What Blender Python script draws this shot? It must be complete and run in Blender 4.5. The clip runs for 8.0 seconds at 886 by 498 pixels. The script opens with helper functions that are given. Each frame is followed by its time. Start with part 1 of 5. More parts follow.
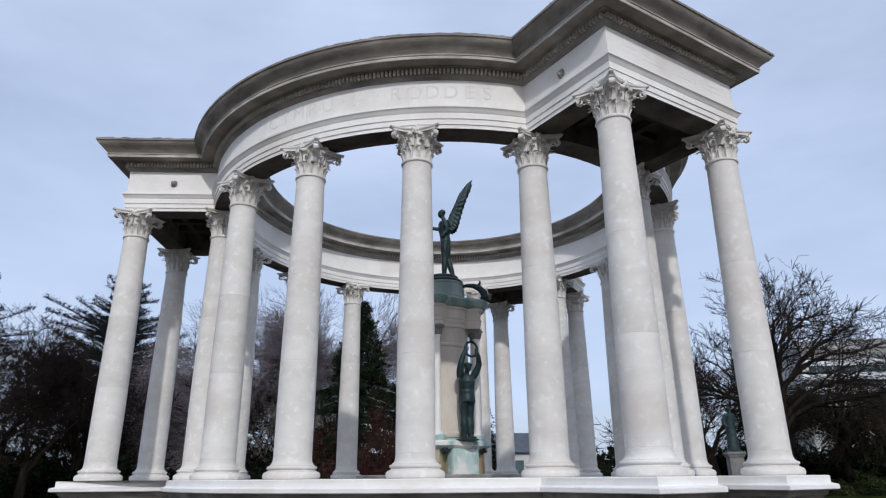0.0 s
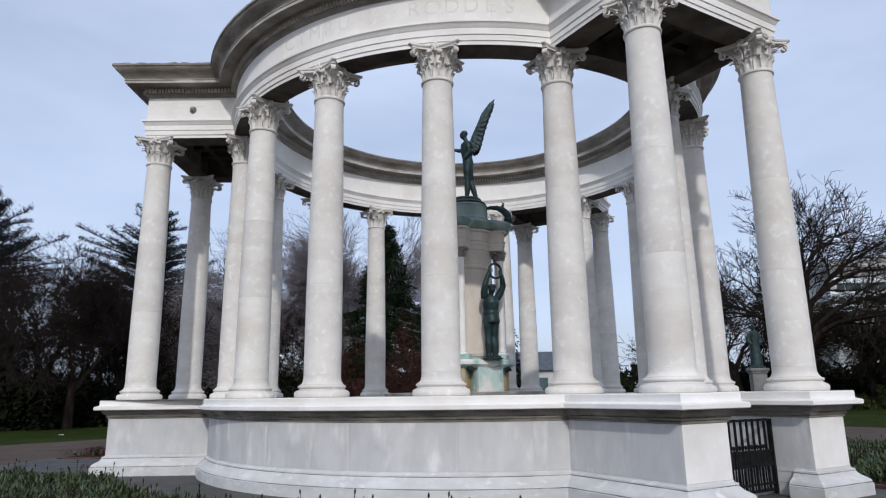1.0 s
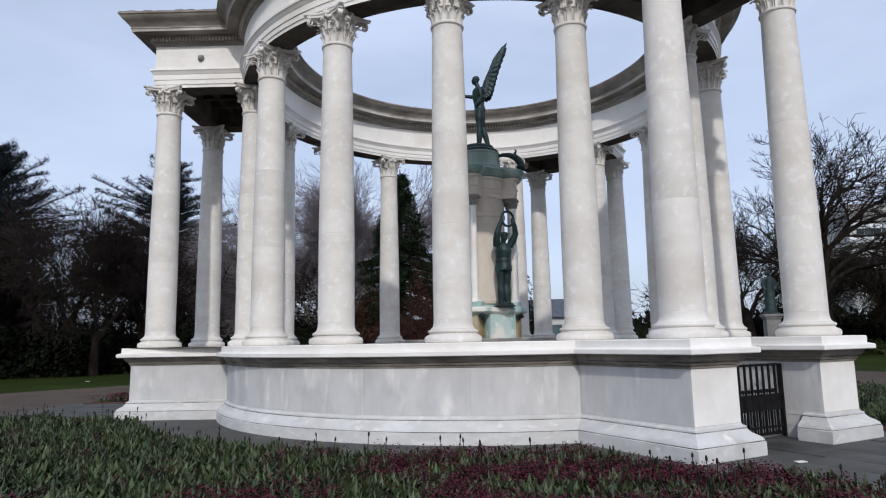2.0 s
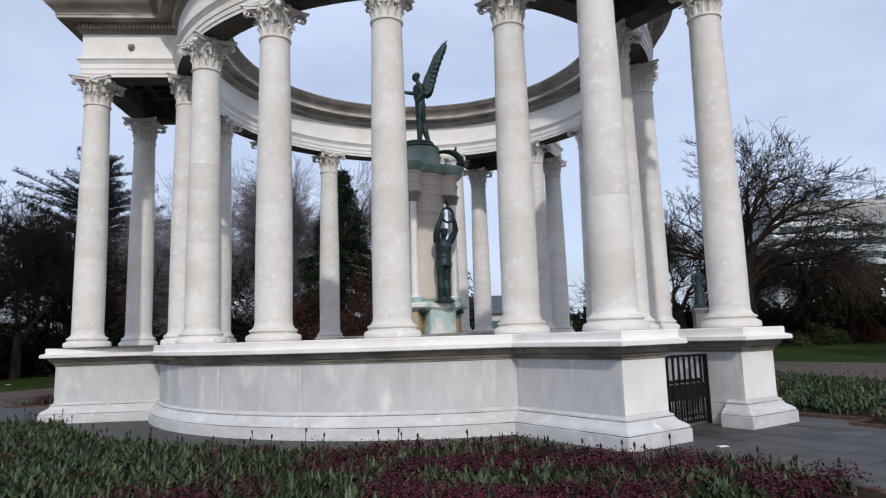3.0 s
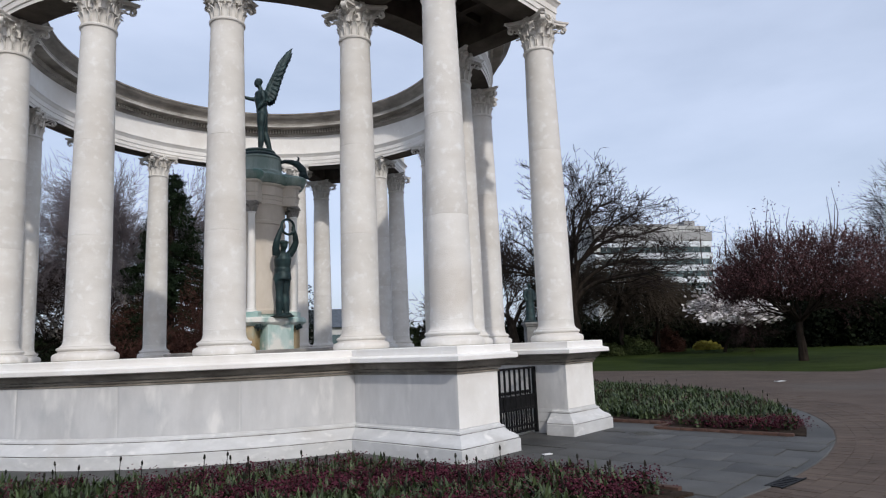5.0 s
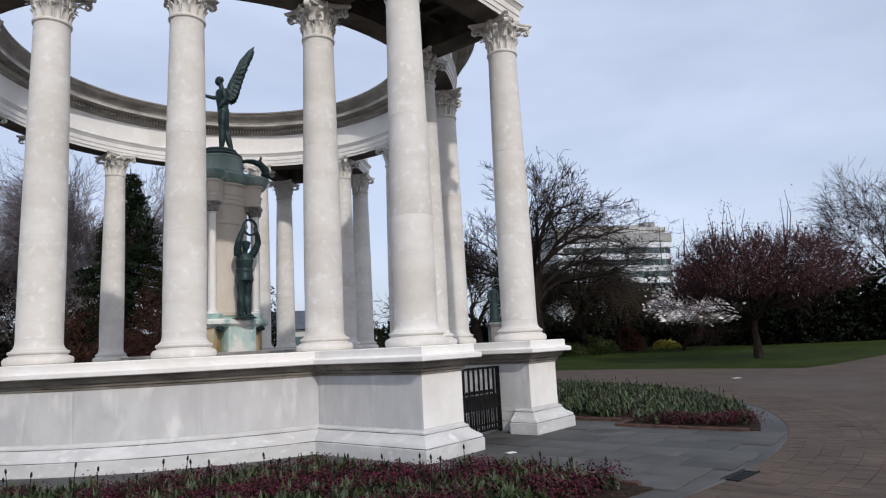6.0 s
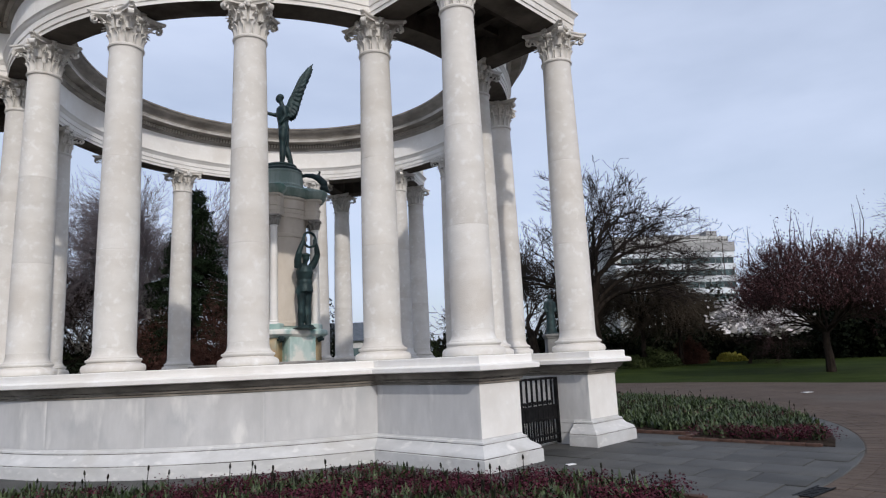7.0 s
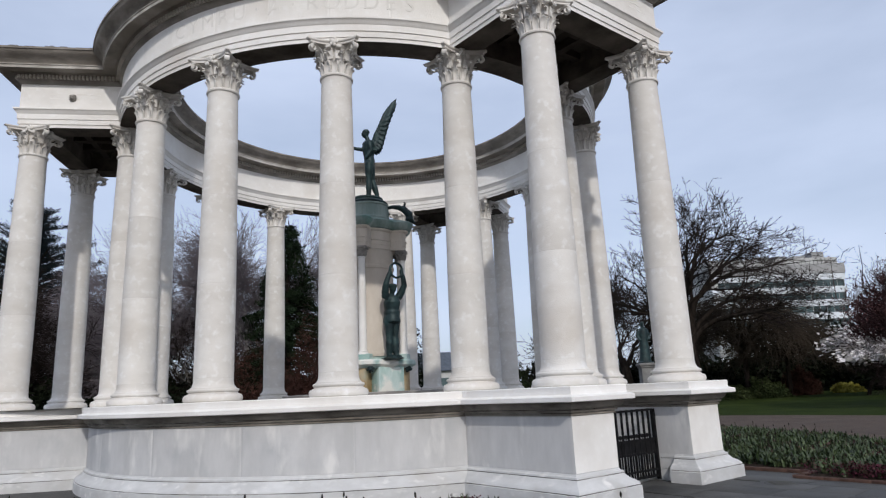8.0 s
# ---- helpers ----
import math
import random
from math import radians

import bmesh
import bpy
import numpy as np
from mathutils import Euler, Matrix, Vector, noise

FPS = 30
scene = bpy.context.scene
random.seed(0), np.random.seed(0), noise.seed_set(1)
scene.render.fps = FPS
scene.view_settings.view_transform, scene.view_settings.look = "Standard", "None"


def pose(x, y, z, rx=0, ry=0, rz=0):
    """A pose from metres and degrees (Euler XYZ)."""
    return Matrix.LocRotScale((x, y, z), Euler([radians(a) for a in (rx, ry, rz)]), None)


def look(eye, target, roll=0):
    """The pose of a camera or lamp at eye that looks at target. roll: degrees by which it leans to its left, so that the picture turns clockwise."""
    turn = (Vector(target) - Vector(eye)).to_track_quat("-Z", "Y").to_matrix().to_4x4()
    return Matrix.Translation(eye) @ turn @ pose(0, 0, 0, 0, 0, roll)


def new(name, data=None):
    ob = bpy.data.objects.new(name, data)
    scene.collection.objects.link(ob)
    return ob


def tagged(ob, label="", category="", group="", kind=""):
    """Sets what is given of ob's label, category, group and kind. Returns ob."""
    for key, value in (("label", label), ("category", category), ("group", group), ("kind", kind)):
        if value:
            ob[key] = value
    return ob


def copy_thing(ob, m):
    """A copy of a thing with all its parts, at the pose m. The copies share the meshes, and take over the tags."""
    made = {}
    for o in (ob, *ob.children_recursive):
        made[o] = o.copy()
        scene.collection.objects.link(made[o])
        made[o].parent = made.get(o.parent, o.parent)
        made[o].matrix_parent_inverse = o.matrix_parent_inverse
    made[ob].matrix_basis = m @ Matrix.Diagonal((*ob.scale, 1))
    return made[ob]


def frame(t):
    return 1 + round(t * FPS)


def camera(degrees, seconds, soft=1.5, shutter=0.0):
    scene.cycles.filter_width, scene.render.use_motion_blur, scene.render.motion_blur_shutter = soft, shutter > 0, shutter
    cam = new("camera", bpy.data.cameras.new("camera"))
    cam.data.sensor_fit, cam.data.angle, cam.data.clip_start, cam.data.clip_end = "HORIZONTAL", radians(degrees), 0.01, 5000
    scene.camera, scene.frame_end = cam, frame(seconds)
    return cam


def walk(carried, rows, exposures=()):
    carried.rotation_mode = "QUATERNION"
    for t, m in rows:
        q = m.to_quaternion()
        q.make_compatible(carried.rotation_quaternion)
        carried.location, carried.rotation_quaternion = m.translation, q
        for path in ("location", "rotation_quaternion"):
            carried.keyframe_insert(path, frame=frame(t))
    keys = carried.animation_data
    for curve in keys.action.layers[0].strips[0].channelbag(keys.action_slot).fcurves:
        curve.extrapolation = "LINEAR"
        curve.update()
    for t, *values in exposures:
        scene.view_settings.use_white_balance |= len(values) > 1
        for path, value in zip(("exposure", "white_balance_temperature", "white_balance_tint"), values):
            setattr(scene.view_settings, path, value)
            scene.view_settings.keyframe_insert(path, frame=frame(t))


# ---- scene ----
cam = camera(68.55, 8.0, soft=1.2, shutter=0.15)
# seconds, eye x, y, z, yaw, pitch, lean
ROWS = [
    (0.0, 2.263, -15.980, 1.542, 8.01, 19.36, -0.50),
    (0.5, 2.299, -16.033, 1.521, 9.69, 16.71, -1.00),
    (1.0, 2.269, -15.901, 1.555, 10.27, 12.61, -0.82),
    (1.5, 2.300, -15.880, 1.563, 11.62, 10.13, -0.80),
    (1.7, 2.305, -15.873, 1.560, 11.83, 8.85, -0.88),
    (2.8, 2.382, -15.921, 1.508, 8.34, 7.67, -1.73),
    (3.0, 2.381, -15.913, 1.510, 6.55, 7.75, -1.74),
    (3.5, 2.380, -15.776, 1.548, 3.31, 8.01, -1.72),
    (4.0, 2.402, -15.868, 1.537, 0.28, 8.51, -2.12),
    (4.5, 2.402, -15.890, 1.538, -3.49, 8.78, -2.12),
    (5.0, 2.407, -15.887, 1.541, -7.39, 8.43, -2.33),
    (5.2, 2.421, -15.884, 1.546, -8.38, 8.10, -2.43),
    (6.3, 2.404, -15.919, 1.518, -10.72, 8.64, -2.91),
    (6.5, 2.398, -15.928, 1.510, -9.38, 8.95, -2.72),
    (7.0, 2.378, -15.935, 1.496, -5.73, 9.65, -2.58),
    (7.5, 2.388, -15.795, 1.517, -2.26, 10.94, -2.74),
    (8.0, 2.380, -15.842, 1.503, 1.81, 12.53, -2.49),
]
walk(cam, [(t, pose(x, y, z, 0, 0, yaw) @ pose(0, 0, 0, 90 + pitch) @ pose(0, 0, 0, 0, 0, lean)) for t, x, y, z, yaw, pitch, lean in ROWS],
     exposures=[(0.0, -0.55, 6150, 10), (1.0, -0.51, 6250, 10), (3.0, -0.46, 6380, 10), (4.5, -0.45, 6450, 10), (6.5, -0.46, 6560, 11), (8.0, -0.54, 6440, 10)])

# ---- world and sun ----
SUN_AZ, SUN_EL = 14.5, 33.7          # degrees from -y towards +x, and above the horizon
world = bpy.data.worlds.new("sky")
scene.world = world
world.use_nodes = True
wt = world.node_tree
wt.nodes.clear()
wout = wt.nodes.new("ShaderNodeOutputWorld")
wbg = wt.nodes.new("ShaderNodeBackground")
wsky = wt.nodes.new("ShaderNodeTexSky")
wsky.sky_type = "NISHITA"
wsky.sun_disc = False
wsky.sun_elevation = radians(SUN_EL)
wsky.sun_rotation = radians(180 - SUN_AZ)
wsky.air_density, wsky.dust_density, wsky.ozone_density = 1.0, 2.5, 1.2
# thin high cloud that veils the blue
wco = wt.nodes.new("ShaderNodeTexCoord")
wmap = wt.nodes.new("ShaderNodeMapping")
wmap.inputs["Scale"].default_value = (1.2, 1.2, 3.5)
wno = wt.nodes.new("ShaderNodeTexNoise")
wno.inputs["Scale"].default_value = 1.6
wno.inputs["Detail"].default_value = 6.0
wramp = wt.nodes.new("ShaderNodeValToRGB")
wramp.color_ramp.elements[0].position, wramp.color_ramp.elements[0].color = 0.30, (0.48, 0.48, 0.48, 1)
wramp.color_ramp.elements[1].position, wramp.color_ramp.elements[1].color = 0.75, (0.85, 0.85, 0.85, 1)
wmix = wt.nodes.new("ShaderNodeMixRGB")
wmix.inputs["Color2"].default_value = (7.45, 8.45, 10.7, 1)
wt.links.new(wco.outputs["Generated"], wmap.inputs["Vector"])
wt.links.new(wmap.outputs["Vector"], wno.inputs["Vector"])
wt.links.new(wno.outputs["Fac"], wramp.inputs["Fac"])
wt.links.new(wramp.outputs["Color"], wmix.inputs["Fac"])
wt.links.new(wsky.outputs["Color"], wmix.inputs["Color1"])
wt.links.new(wmix.outputs["Color"], wbg.inputs["Color"])
wbg.inputs["Strength"].default_value = 0.146
wt.links.new(wbg.outputs["Background"], wout.inputs["Surface"])

sun_data = bpy.data.lights.new("sun", "SUN")
sun_data.energy, sun_data.angle, sun_data.color = 2.80, radians(1.2), (1.0, 0.955, 0.90)
sun = new("sun", sun_data)
sx, sy, sz = math.sin(radians(SUN_AZ)) * math.cos(radians(SUN_EL)), -math.cos(radians(SUN_AZ)) * math.cos(radians(SUN_EL)), math.sin(radians(SUN_EL))
sun.matrix_world = look((30 * sx, 30 * sy, 30 * sz), (0, 0, 0))


# ---- materials ----
def material(name, dark, light, scale=4.0, rough=0.8, metal=0.0, bump=0.3, fine=40.0, stretch=(1, 1, 1), spots=None, spot_scale=1.0,
             spot_range=(0.55, 0.75), per_piece=0.0, ramp=(0.35, 0.7), third=None, third_scale=9.0, third_range=(0.55, 0.7), bump_distance=0.02, spec=0.25):
    m = bpy.data.materials.new(name)
    m.use_nodes = True
    nt = m.node_tree
    n, l = nt.nodes, nt.links
    bsdf = n["Principled BSDF"]
    bsdf.inputs["Roughness"].default_value, bsdf.inputs["Metallic"].default_value = rough, metal
    bsdf.inputs["Specular IOR Level"].default_value = spec
    co = n.new("ShaderNodeTexCoord")
    mp = n.new("ShaderNodeMapping")
    mp.inputs["Scale"].default_value = stretch
    info = n.new("ShaderNodeObjectInfo")
    shift = n.new("ShaderNodeVectorMath")
    shift.operation = "MULTIPLY_ADD"
    shift.inputs[1].default_value = (37.0, 53.0, 71.0)
    l.new(info.outputs["Random"], shift.inputs[0])
    l.new(co.outputs["Object"], shift.inputs[2])
    place = shift.outputs["Vector"]
    l.new(place, mp.inputs["Vector"])
    a = n.new("ShaderNodeTexNoise")
    a.inputs["Scale"].default_value, a.inputs["Detail"].default_value, a.inputs["Roughness"].default_value = scale, 8.0, 0.62
    l.new(mp.outputs["Vector"], a.inputs["Vector"])
    r = n.new("ShaderNodeValToRGB")
    r.color_ramp.elements[0].position, r.color_ramp.elements[0].color = ramp[0], (*dark, 1)
    r.color_ramp.elements[1].position, r.color_ramp.elements[1].color = ramp[1], (*light, 1)
    l.new(a.outputs["Fac"], r.inputs["Fac"])
    col = r.outputs["Color"]

    def blot(col, colour, sc, rng, vec):
        s = n.new("ShaderNodeTexNoise")
        s.inputs["Scale"].default_value, s.inputs["Detail"].default_value = sc, 5.0
        l.new(vec, s.inputs["Vector"])
        sr = n.new("ShaderNodeMapRange")
        sr.inputs["From Min"].default_value, sr.inputs["From Max"].default_value = rng
        l.new(s.outputs["Fac"], sr.inputs["Value"])
        mx = n.new("ShaderNodeMixRGB")
        mx.inputs["Color2"].default_value = (*colour, 1)
        l.new(sr.outputs["Result"], mx.inputs["Fac"])
        l.new(col, mx.inputs["Color1"])
        return mx.outputs["Color"]

    if spots:
        col = blot(col, spots, spot_scale, spot_range, place)
    if third:
        col = blot(col, third, third_scale, third_range, mp.outputs["Vector"])
    if per_piece:
        oi = n.new("ShaderNodeObjectInfo")
        ge = n.new("ShaderNodeNewGeometry")
        ad = n.new("ShaderNodeMath")
        ad.operation = "ADD"
        l.new(oi.outputs["Random"], ad.inputs[0])
        l.new(ge.outputs["Random Per Island"], ad.inputs[1])
        fr = n.new("ShaderNodeMath")
        fr.operation = "FRACT"
        l.new(ad.outputs["Value"], fr.inputs[0])
        mr = n.new("ShaderNodeMapRange")
        mr.inputs["To Min"].default_value, mr.inputs["To Max"].default_value = 1 - per_piece, 1 + per_piece
        l.new(fr.outputs["Value"], mr.inputs["Value"])
        hs = n.new("ShaderNodeHueSaturation")
        l.new(mr.outputs["Result"], hs.inputs["Value"])
        l.new(col, hs.inputs["Color"])
        col = hs.outputs["Color"]
    l.new(col, bsdf.inputs["Base Color"])
    if bump:
        f = n.new("ShaderNodeTexNoise")
        f.inputs["Scale"].default_value, f.inputs["Detail"].default_value = fine, 6.0
        l.new(place, f.inputs["Vector"])
        bp = n.new("ShaderNodeBump")
        bp.inputs["Strength"].default_value, bp.inputs["Distance"].default_value = bump, bump_distance
        l.new(f.outputs["Fac"], bp.inputs["Height"])
        l.new(bp.outputs["Normal"], bsdf.inputs["Normal"])
    return m


STONE = material("portland_stone", (0.735, 0.712, 0.675), (0.825, 0.808, 0.775), scale=1.6, rough=0.85, per_piece=0.03, bump=0.25, fine=60, spots=(0.84, 0.83, 0.81), spot_scale=7.0,
                 spot_range=(0.56, 0.80), third=(0.60, 0.56, 0.505), third_scale=0.6, third_range=(0.52, 0.82))
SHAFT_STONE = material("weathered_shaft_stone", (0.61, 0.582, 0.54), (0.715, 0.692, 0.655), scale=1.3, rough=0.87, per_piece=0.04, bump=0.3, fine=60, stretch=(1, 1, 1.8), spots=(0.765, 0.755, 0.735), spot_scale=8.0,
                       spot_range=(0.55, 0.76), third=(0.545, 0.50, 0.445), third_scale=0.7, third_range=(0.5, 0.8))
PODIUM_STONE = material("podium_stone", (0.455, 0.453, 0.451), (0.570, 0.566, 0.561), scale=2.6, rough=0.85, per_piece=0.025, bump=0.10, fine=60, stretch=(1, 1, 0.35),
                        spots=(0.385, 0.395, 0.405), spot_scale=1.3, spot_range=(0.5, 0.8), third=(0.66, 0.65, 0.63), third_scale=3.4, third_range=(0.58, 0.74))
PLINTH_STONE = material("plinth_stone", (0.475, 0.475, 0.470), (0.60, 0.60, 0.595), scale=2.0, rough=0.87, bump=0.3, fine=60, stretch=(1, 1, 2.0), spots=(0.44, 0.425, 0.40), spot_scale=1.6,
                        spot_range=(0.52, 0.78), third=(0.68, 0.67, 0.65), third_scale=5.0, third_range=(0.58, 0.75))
DRUM_STONE = material("warm_drum_stone", (0.50, 0.44, 0.37), (0.64, 0.585, 0.515), scale=1.8, rough=0.87, bump=0.25, stretch=(1, 1, 0.5))
GROOVE = material("grimy_joint_stone", (0.07, 0.062, 0.052), (0.46, 0.445, 0.42), scale=2.2, rough=0.9, bump=0, ramp=(0.42, 0.66))
# Paler than the cornice: the lit corona face is put into the colour.
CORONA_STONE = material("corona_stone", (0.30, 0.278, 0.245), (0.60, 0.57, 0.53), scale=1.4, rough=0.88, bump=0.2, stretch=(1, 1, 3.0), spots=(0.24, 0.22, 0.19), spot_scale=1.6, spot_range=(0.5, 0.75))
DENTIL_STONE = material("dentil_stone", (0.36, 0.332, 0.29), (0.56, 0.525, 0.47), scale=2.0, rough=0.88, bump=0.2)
LEAD = material("weathered_stone", (0.16, 0.15, 0.14), (0.36, 0.34, 0.31), scale=3.0, rough=0.9, bump=0.3)
# Grime plus the shade below the roof edge, both put into the colour.
SOOT_SHADE_STONE = material("cornice_stone", (0.14, 0.124, 0.106), (0.35, 0.322, 0.283), scale=1.3, rough=0.88, bump=0.25, fine=60, stretch=(1, 1, 3.0),
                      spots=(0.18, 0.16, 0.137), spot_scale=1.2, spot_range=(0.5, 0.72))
# Near black: the porch ceiling's shade is put into the stone colour.
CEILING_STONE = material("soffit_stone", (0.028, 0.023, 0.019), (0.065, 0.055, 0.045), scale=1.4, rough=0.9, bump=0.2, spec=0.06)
# Stains, and the shade below the coping, both put into this dark colour.
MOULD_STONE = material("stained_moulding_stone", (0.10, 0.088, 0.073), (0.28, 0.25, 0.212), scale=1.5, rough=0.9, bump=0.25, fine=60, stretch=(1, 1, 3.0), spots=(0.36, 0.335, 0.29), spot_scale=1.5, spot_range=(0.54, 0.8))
FLASHING = material("lead_flashing", (0.10, 0.105, 0.11), (0.42, 0.44, 0.46), scale=6.0, rough=0.7, bump=0.2, per_piece=0.4)
# Dark undersides of ring and beams: their shade is part of this colour.
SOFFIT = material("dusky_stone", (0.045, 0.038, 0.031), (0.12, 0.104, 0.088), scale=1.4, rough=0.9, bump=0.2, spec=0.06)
BRONZE = material("bronze", (0.009, 0.018, 0.020), (0.026, 0.052, 0.053), scale=5.0, rough=0.5, metal=0.3, bump=0.3, fine=30, spots=(0.040, 0.095, 0.095), spot_scale=4.0, spot_range=(0.58, 0.9), spec=0.35)
VERDIGRIS = material("verdigris_stone", (0.26, 0.40, 0.37), (0.54, 0.63, 0.60), scale=3.0, rough=0.8, bump=0.3, stretch=(1, 1, 0.4), spots=(0.70, 0.69, 0.64), spot_scale=2.6, spot_range=(0.48, 0.60))
PALE_COPPER = material("stained_drum_stone", (0.20, 0.26, 0.235), (0.42, 0.47, 0.44), scale=3.0, rough=0.75, bump=0.25, stretch=(1, 1, 0.25))
COPPER = material("copper_sheet", (0.12, 0.18, 0.16), (0.30, 0.36, 0.33), scale=4.0, rough=0.7, bump=0.2, stretch=(1, 1, 0.3), spots=(0.10, 0.22, 0.19), spot_scale=3.0)
GRASS = material("grass", (0.014, 0.024, 0.004), (0.030, 0.044, 0.008), scale=0.6, rough=0.9, bump=0.3, fine=25, spots=(0.050, 0.068, 0.016), spot_scale=0.12, spec=0.06)
TARMAC = material("brown_tarmac", (0.058, 0.042, 0.033), (0.095, 0.070, 0.055), scale=0.8, rough=0.9, bump=0.4, fine=70, spots=(0.085, 0.074, 0.064), spot_scale=0.25)
SLAB = material("grey_slab", (0.046, 0.046, 0.044), (0.088, 0.087, 0.083), scale=1.1, rough=0.68, bump=0.2, fine=50, spots=(0.036, 0.036, 0.035), spot_scale=0.7, per_piece=0.06, spec=0.3)
MORTAR = material("mortar", (0.05, 0.05, 0.048), (0.08, 0.08, 0.075), scale=6.0)
SOIL = material("soil", (0.018, 0.013, 0.01), (0.045, 0.033, 0.025), scale=6.0, rough=1.0, bump=1.0, fine=18, bump_distance=0.04, spec=0.06)
KERB = material("kerb_brick", (0.055, 0.03, 0.023), (0.10, 0.058, 0.044), scale=6.0, rough=0.9, per_piece=0.2)
IRON = material("black_iron", (0.008, 0.008, 0.009), (0.02, 0.02, 0.021), scale=8.0, rough=0.55, metal=0.3, bump=0.15, spec=0.06)
BARK = material("grey_bark", (0.012, 0.009, 0.007), (0.035, 0.028, 0.023), scale=5.0, rough=0.95, bump=0.6, stretch=(1, 1, 0.3), spec=0.06)
TWIG = material("brown_twigs", (0.013, 0.0098, 0.009), (0.034, 0.026, 0.024), scale=2.0, rough=0.95, bump=0, spec=0.06)
BIRCH = material("birch_bark", (0.30, 0.28, 0.26), (0.60, 0.58, 0.55), scale=4.0, rough=0.8, bump=0.2)
BIRCH_TWIG = material("birch_twigs", (0.100, 0.087, 0.093), (0.215, 0.19, 0.205), scale=0.6, rough=0.9, bump=0, spec=0.06)
CEDAR = material("cedar_needles", (0.006, 0.009, 0.011), (0.016, 0.024, 0.027), scale=0.9, rough=0.8, bump=0, per_piece=0.4, spec=0.06)
SPRUCE = material("spruce_needles", (0.008, 0.015, 0.008), (0.024, 0.038, 0.018), scale=0.9, rough=0.8, bump=0, per_piece=0.4, spec=0.06)
PLUM = material("plum_leaves", (0.046, 0.021, 0.023), (0.130, 0.062, 0.063), scale=1.2, rough=0.8, bump=0, per_piece=0.5, spec=0.15)
RUST = material("rust_leaves", (0.029, 0.014, 0.011), (0.070, 0.034, 0.026), scale=1.0, rough=0.85, bump=0, per_piece=0.4, spec=0.06)
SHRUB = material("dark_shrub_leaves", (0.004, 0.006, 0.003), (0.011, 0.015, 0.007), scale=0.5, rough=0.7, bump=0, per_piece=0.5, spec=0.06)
GREEN_SHRUB = material("green_shrub_leaves", (0.020, 0.030, 0.011), (0.056, 0.070, 0.028), scale=0.7, rough=0.7, bump=0, per_piece=0.4, spec=0.06)
YELLOW = material("yellow_shrub_leaves", (0.22, 0.20, 0.03), (0.40, 0.36, 0.08), scale=1.5, rough=0.7, bump=0, per_piece=0.3)
BLOSSOM = material("white_blossom", (0.55, 0.52, 0.52), (0.80, 0.77, 0.77), scale=1.5, rough=0.8, bump=0, per_piece=0.2)
TULIP = material("tulip_leaves", (0.018, 0.034, 0.012), (0.074, 0.100, 0.043), scale=2.5, rough=0.5, bump=0, per_piece=0.5, spec=0.3)
BUD = material("tulip_buds", (0.010, 0.014, 0.009), (0.032, 0.024, 0.02), scale=3.0, rough=0.6, bump=0, per_piece=0.5, spec=0.06)
HEATHER = material("crimson_bedding", (0.030, 0.009, 0.014), (0.098, 0.025, 0.040), scale=1.5, rough=0.8, bump=0, per_piece=0.5, spec=0.06)
CONCRETE = material("pale_concrete", (0.36, 0.36, 0.35), (0.55, 0.55, 0.54), scale=0.15, rough=0.85, bump=0)
GREY_CONCRETE = material("grey_concrete", (0.24, 0.24, 0.24), (0.38, 0.38, 0.38), scale=0.2, rough=0.9, bump=0)
WHITE_PANEL = material("white_panel", (0.60, 0.64, 0.68), (0.74, 0.78, 0.82), scale=0.2, rough=0.6, bump=0)
GLASS = material("office_glass", (0.03, 0.05, 0.055), (0.07, 0.11, 0.115), scale=0.15, rough=0.12, bump=0, per_piece=0.35, spec=0.5)
SLATE = material("slate_roof", (0.05, 0.06, 0.075), (0.10, 0.115, 0.135), scale=2.0, rough=0.6, bump=0.1)
OCHRE = material("ochre_stained_stone", (0.30, 0.20, 0.09), (0.52, 0.42, 0.28), scale=3.0, rough=0.85, bump=0.3, stretch=(1, 1, 0.4), spots=(0.30, 0.38, 0.33), spot_scale=2.0)
PAVER = material("brown_paver", (0.062, 0.045, 0.035), (0.105, 0.078, 0.061), scale=1.0, rough=0.9, bump=0.3, per_piece=0.15)
LITTER = material("white_scrap", (0.6, 0.6, 0.6), (0.8, 0.8, 0.8), scale=5.0, bump=0)


# ---- mesh helpers ----
def finish(me, mat, smooth=30):
    me.materials.append(mat)
    if smooth:
        me.shade_smooth()
        me.set_sharp_from_angle(angle=radians(smooth))
    return me


def part(name, bm, mat, parent=None, label="", smooth=30):
    """Links a bmesh as one mesh object under parent."""
    me = bpy.data.meshes.new(name)
    bmesh.ops.recalc_face_normals(bm, faces=bm.faces)
    bm.to_mesh(me)
    bm.free()
    ob = new(name, finish(me, mat, smooth))
    if parent:
        ob.parent = parent
    return tagged(ob, label)


def raw(name, verts, faces, mat, parent=None, label="", smooth=0):
    me = bpy.data.meshes.new(name)
    me.from_pydata(verts, [], faces)
    me.update()
    ob = new(name, finish(me, mat, smooth))
    if parent:
        ob.parent = parent
    return tagged(ob, label)


def shared(name, me, parent, m, label=""):
    """One more object on a mesh that others use too."""
    ob = new(name, me)
    ob.parent = parent
    ob.matrix_basis = m
    return tagged(ob, label)


def thing(name, label, category, group="", kind="", at=(0, 0, 0)):
    ob = new(name)
    ob.location = at
    return tagged(ob, label, category, group, kind)


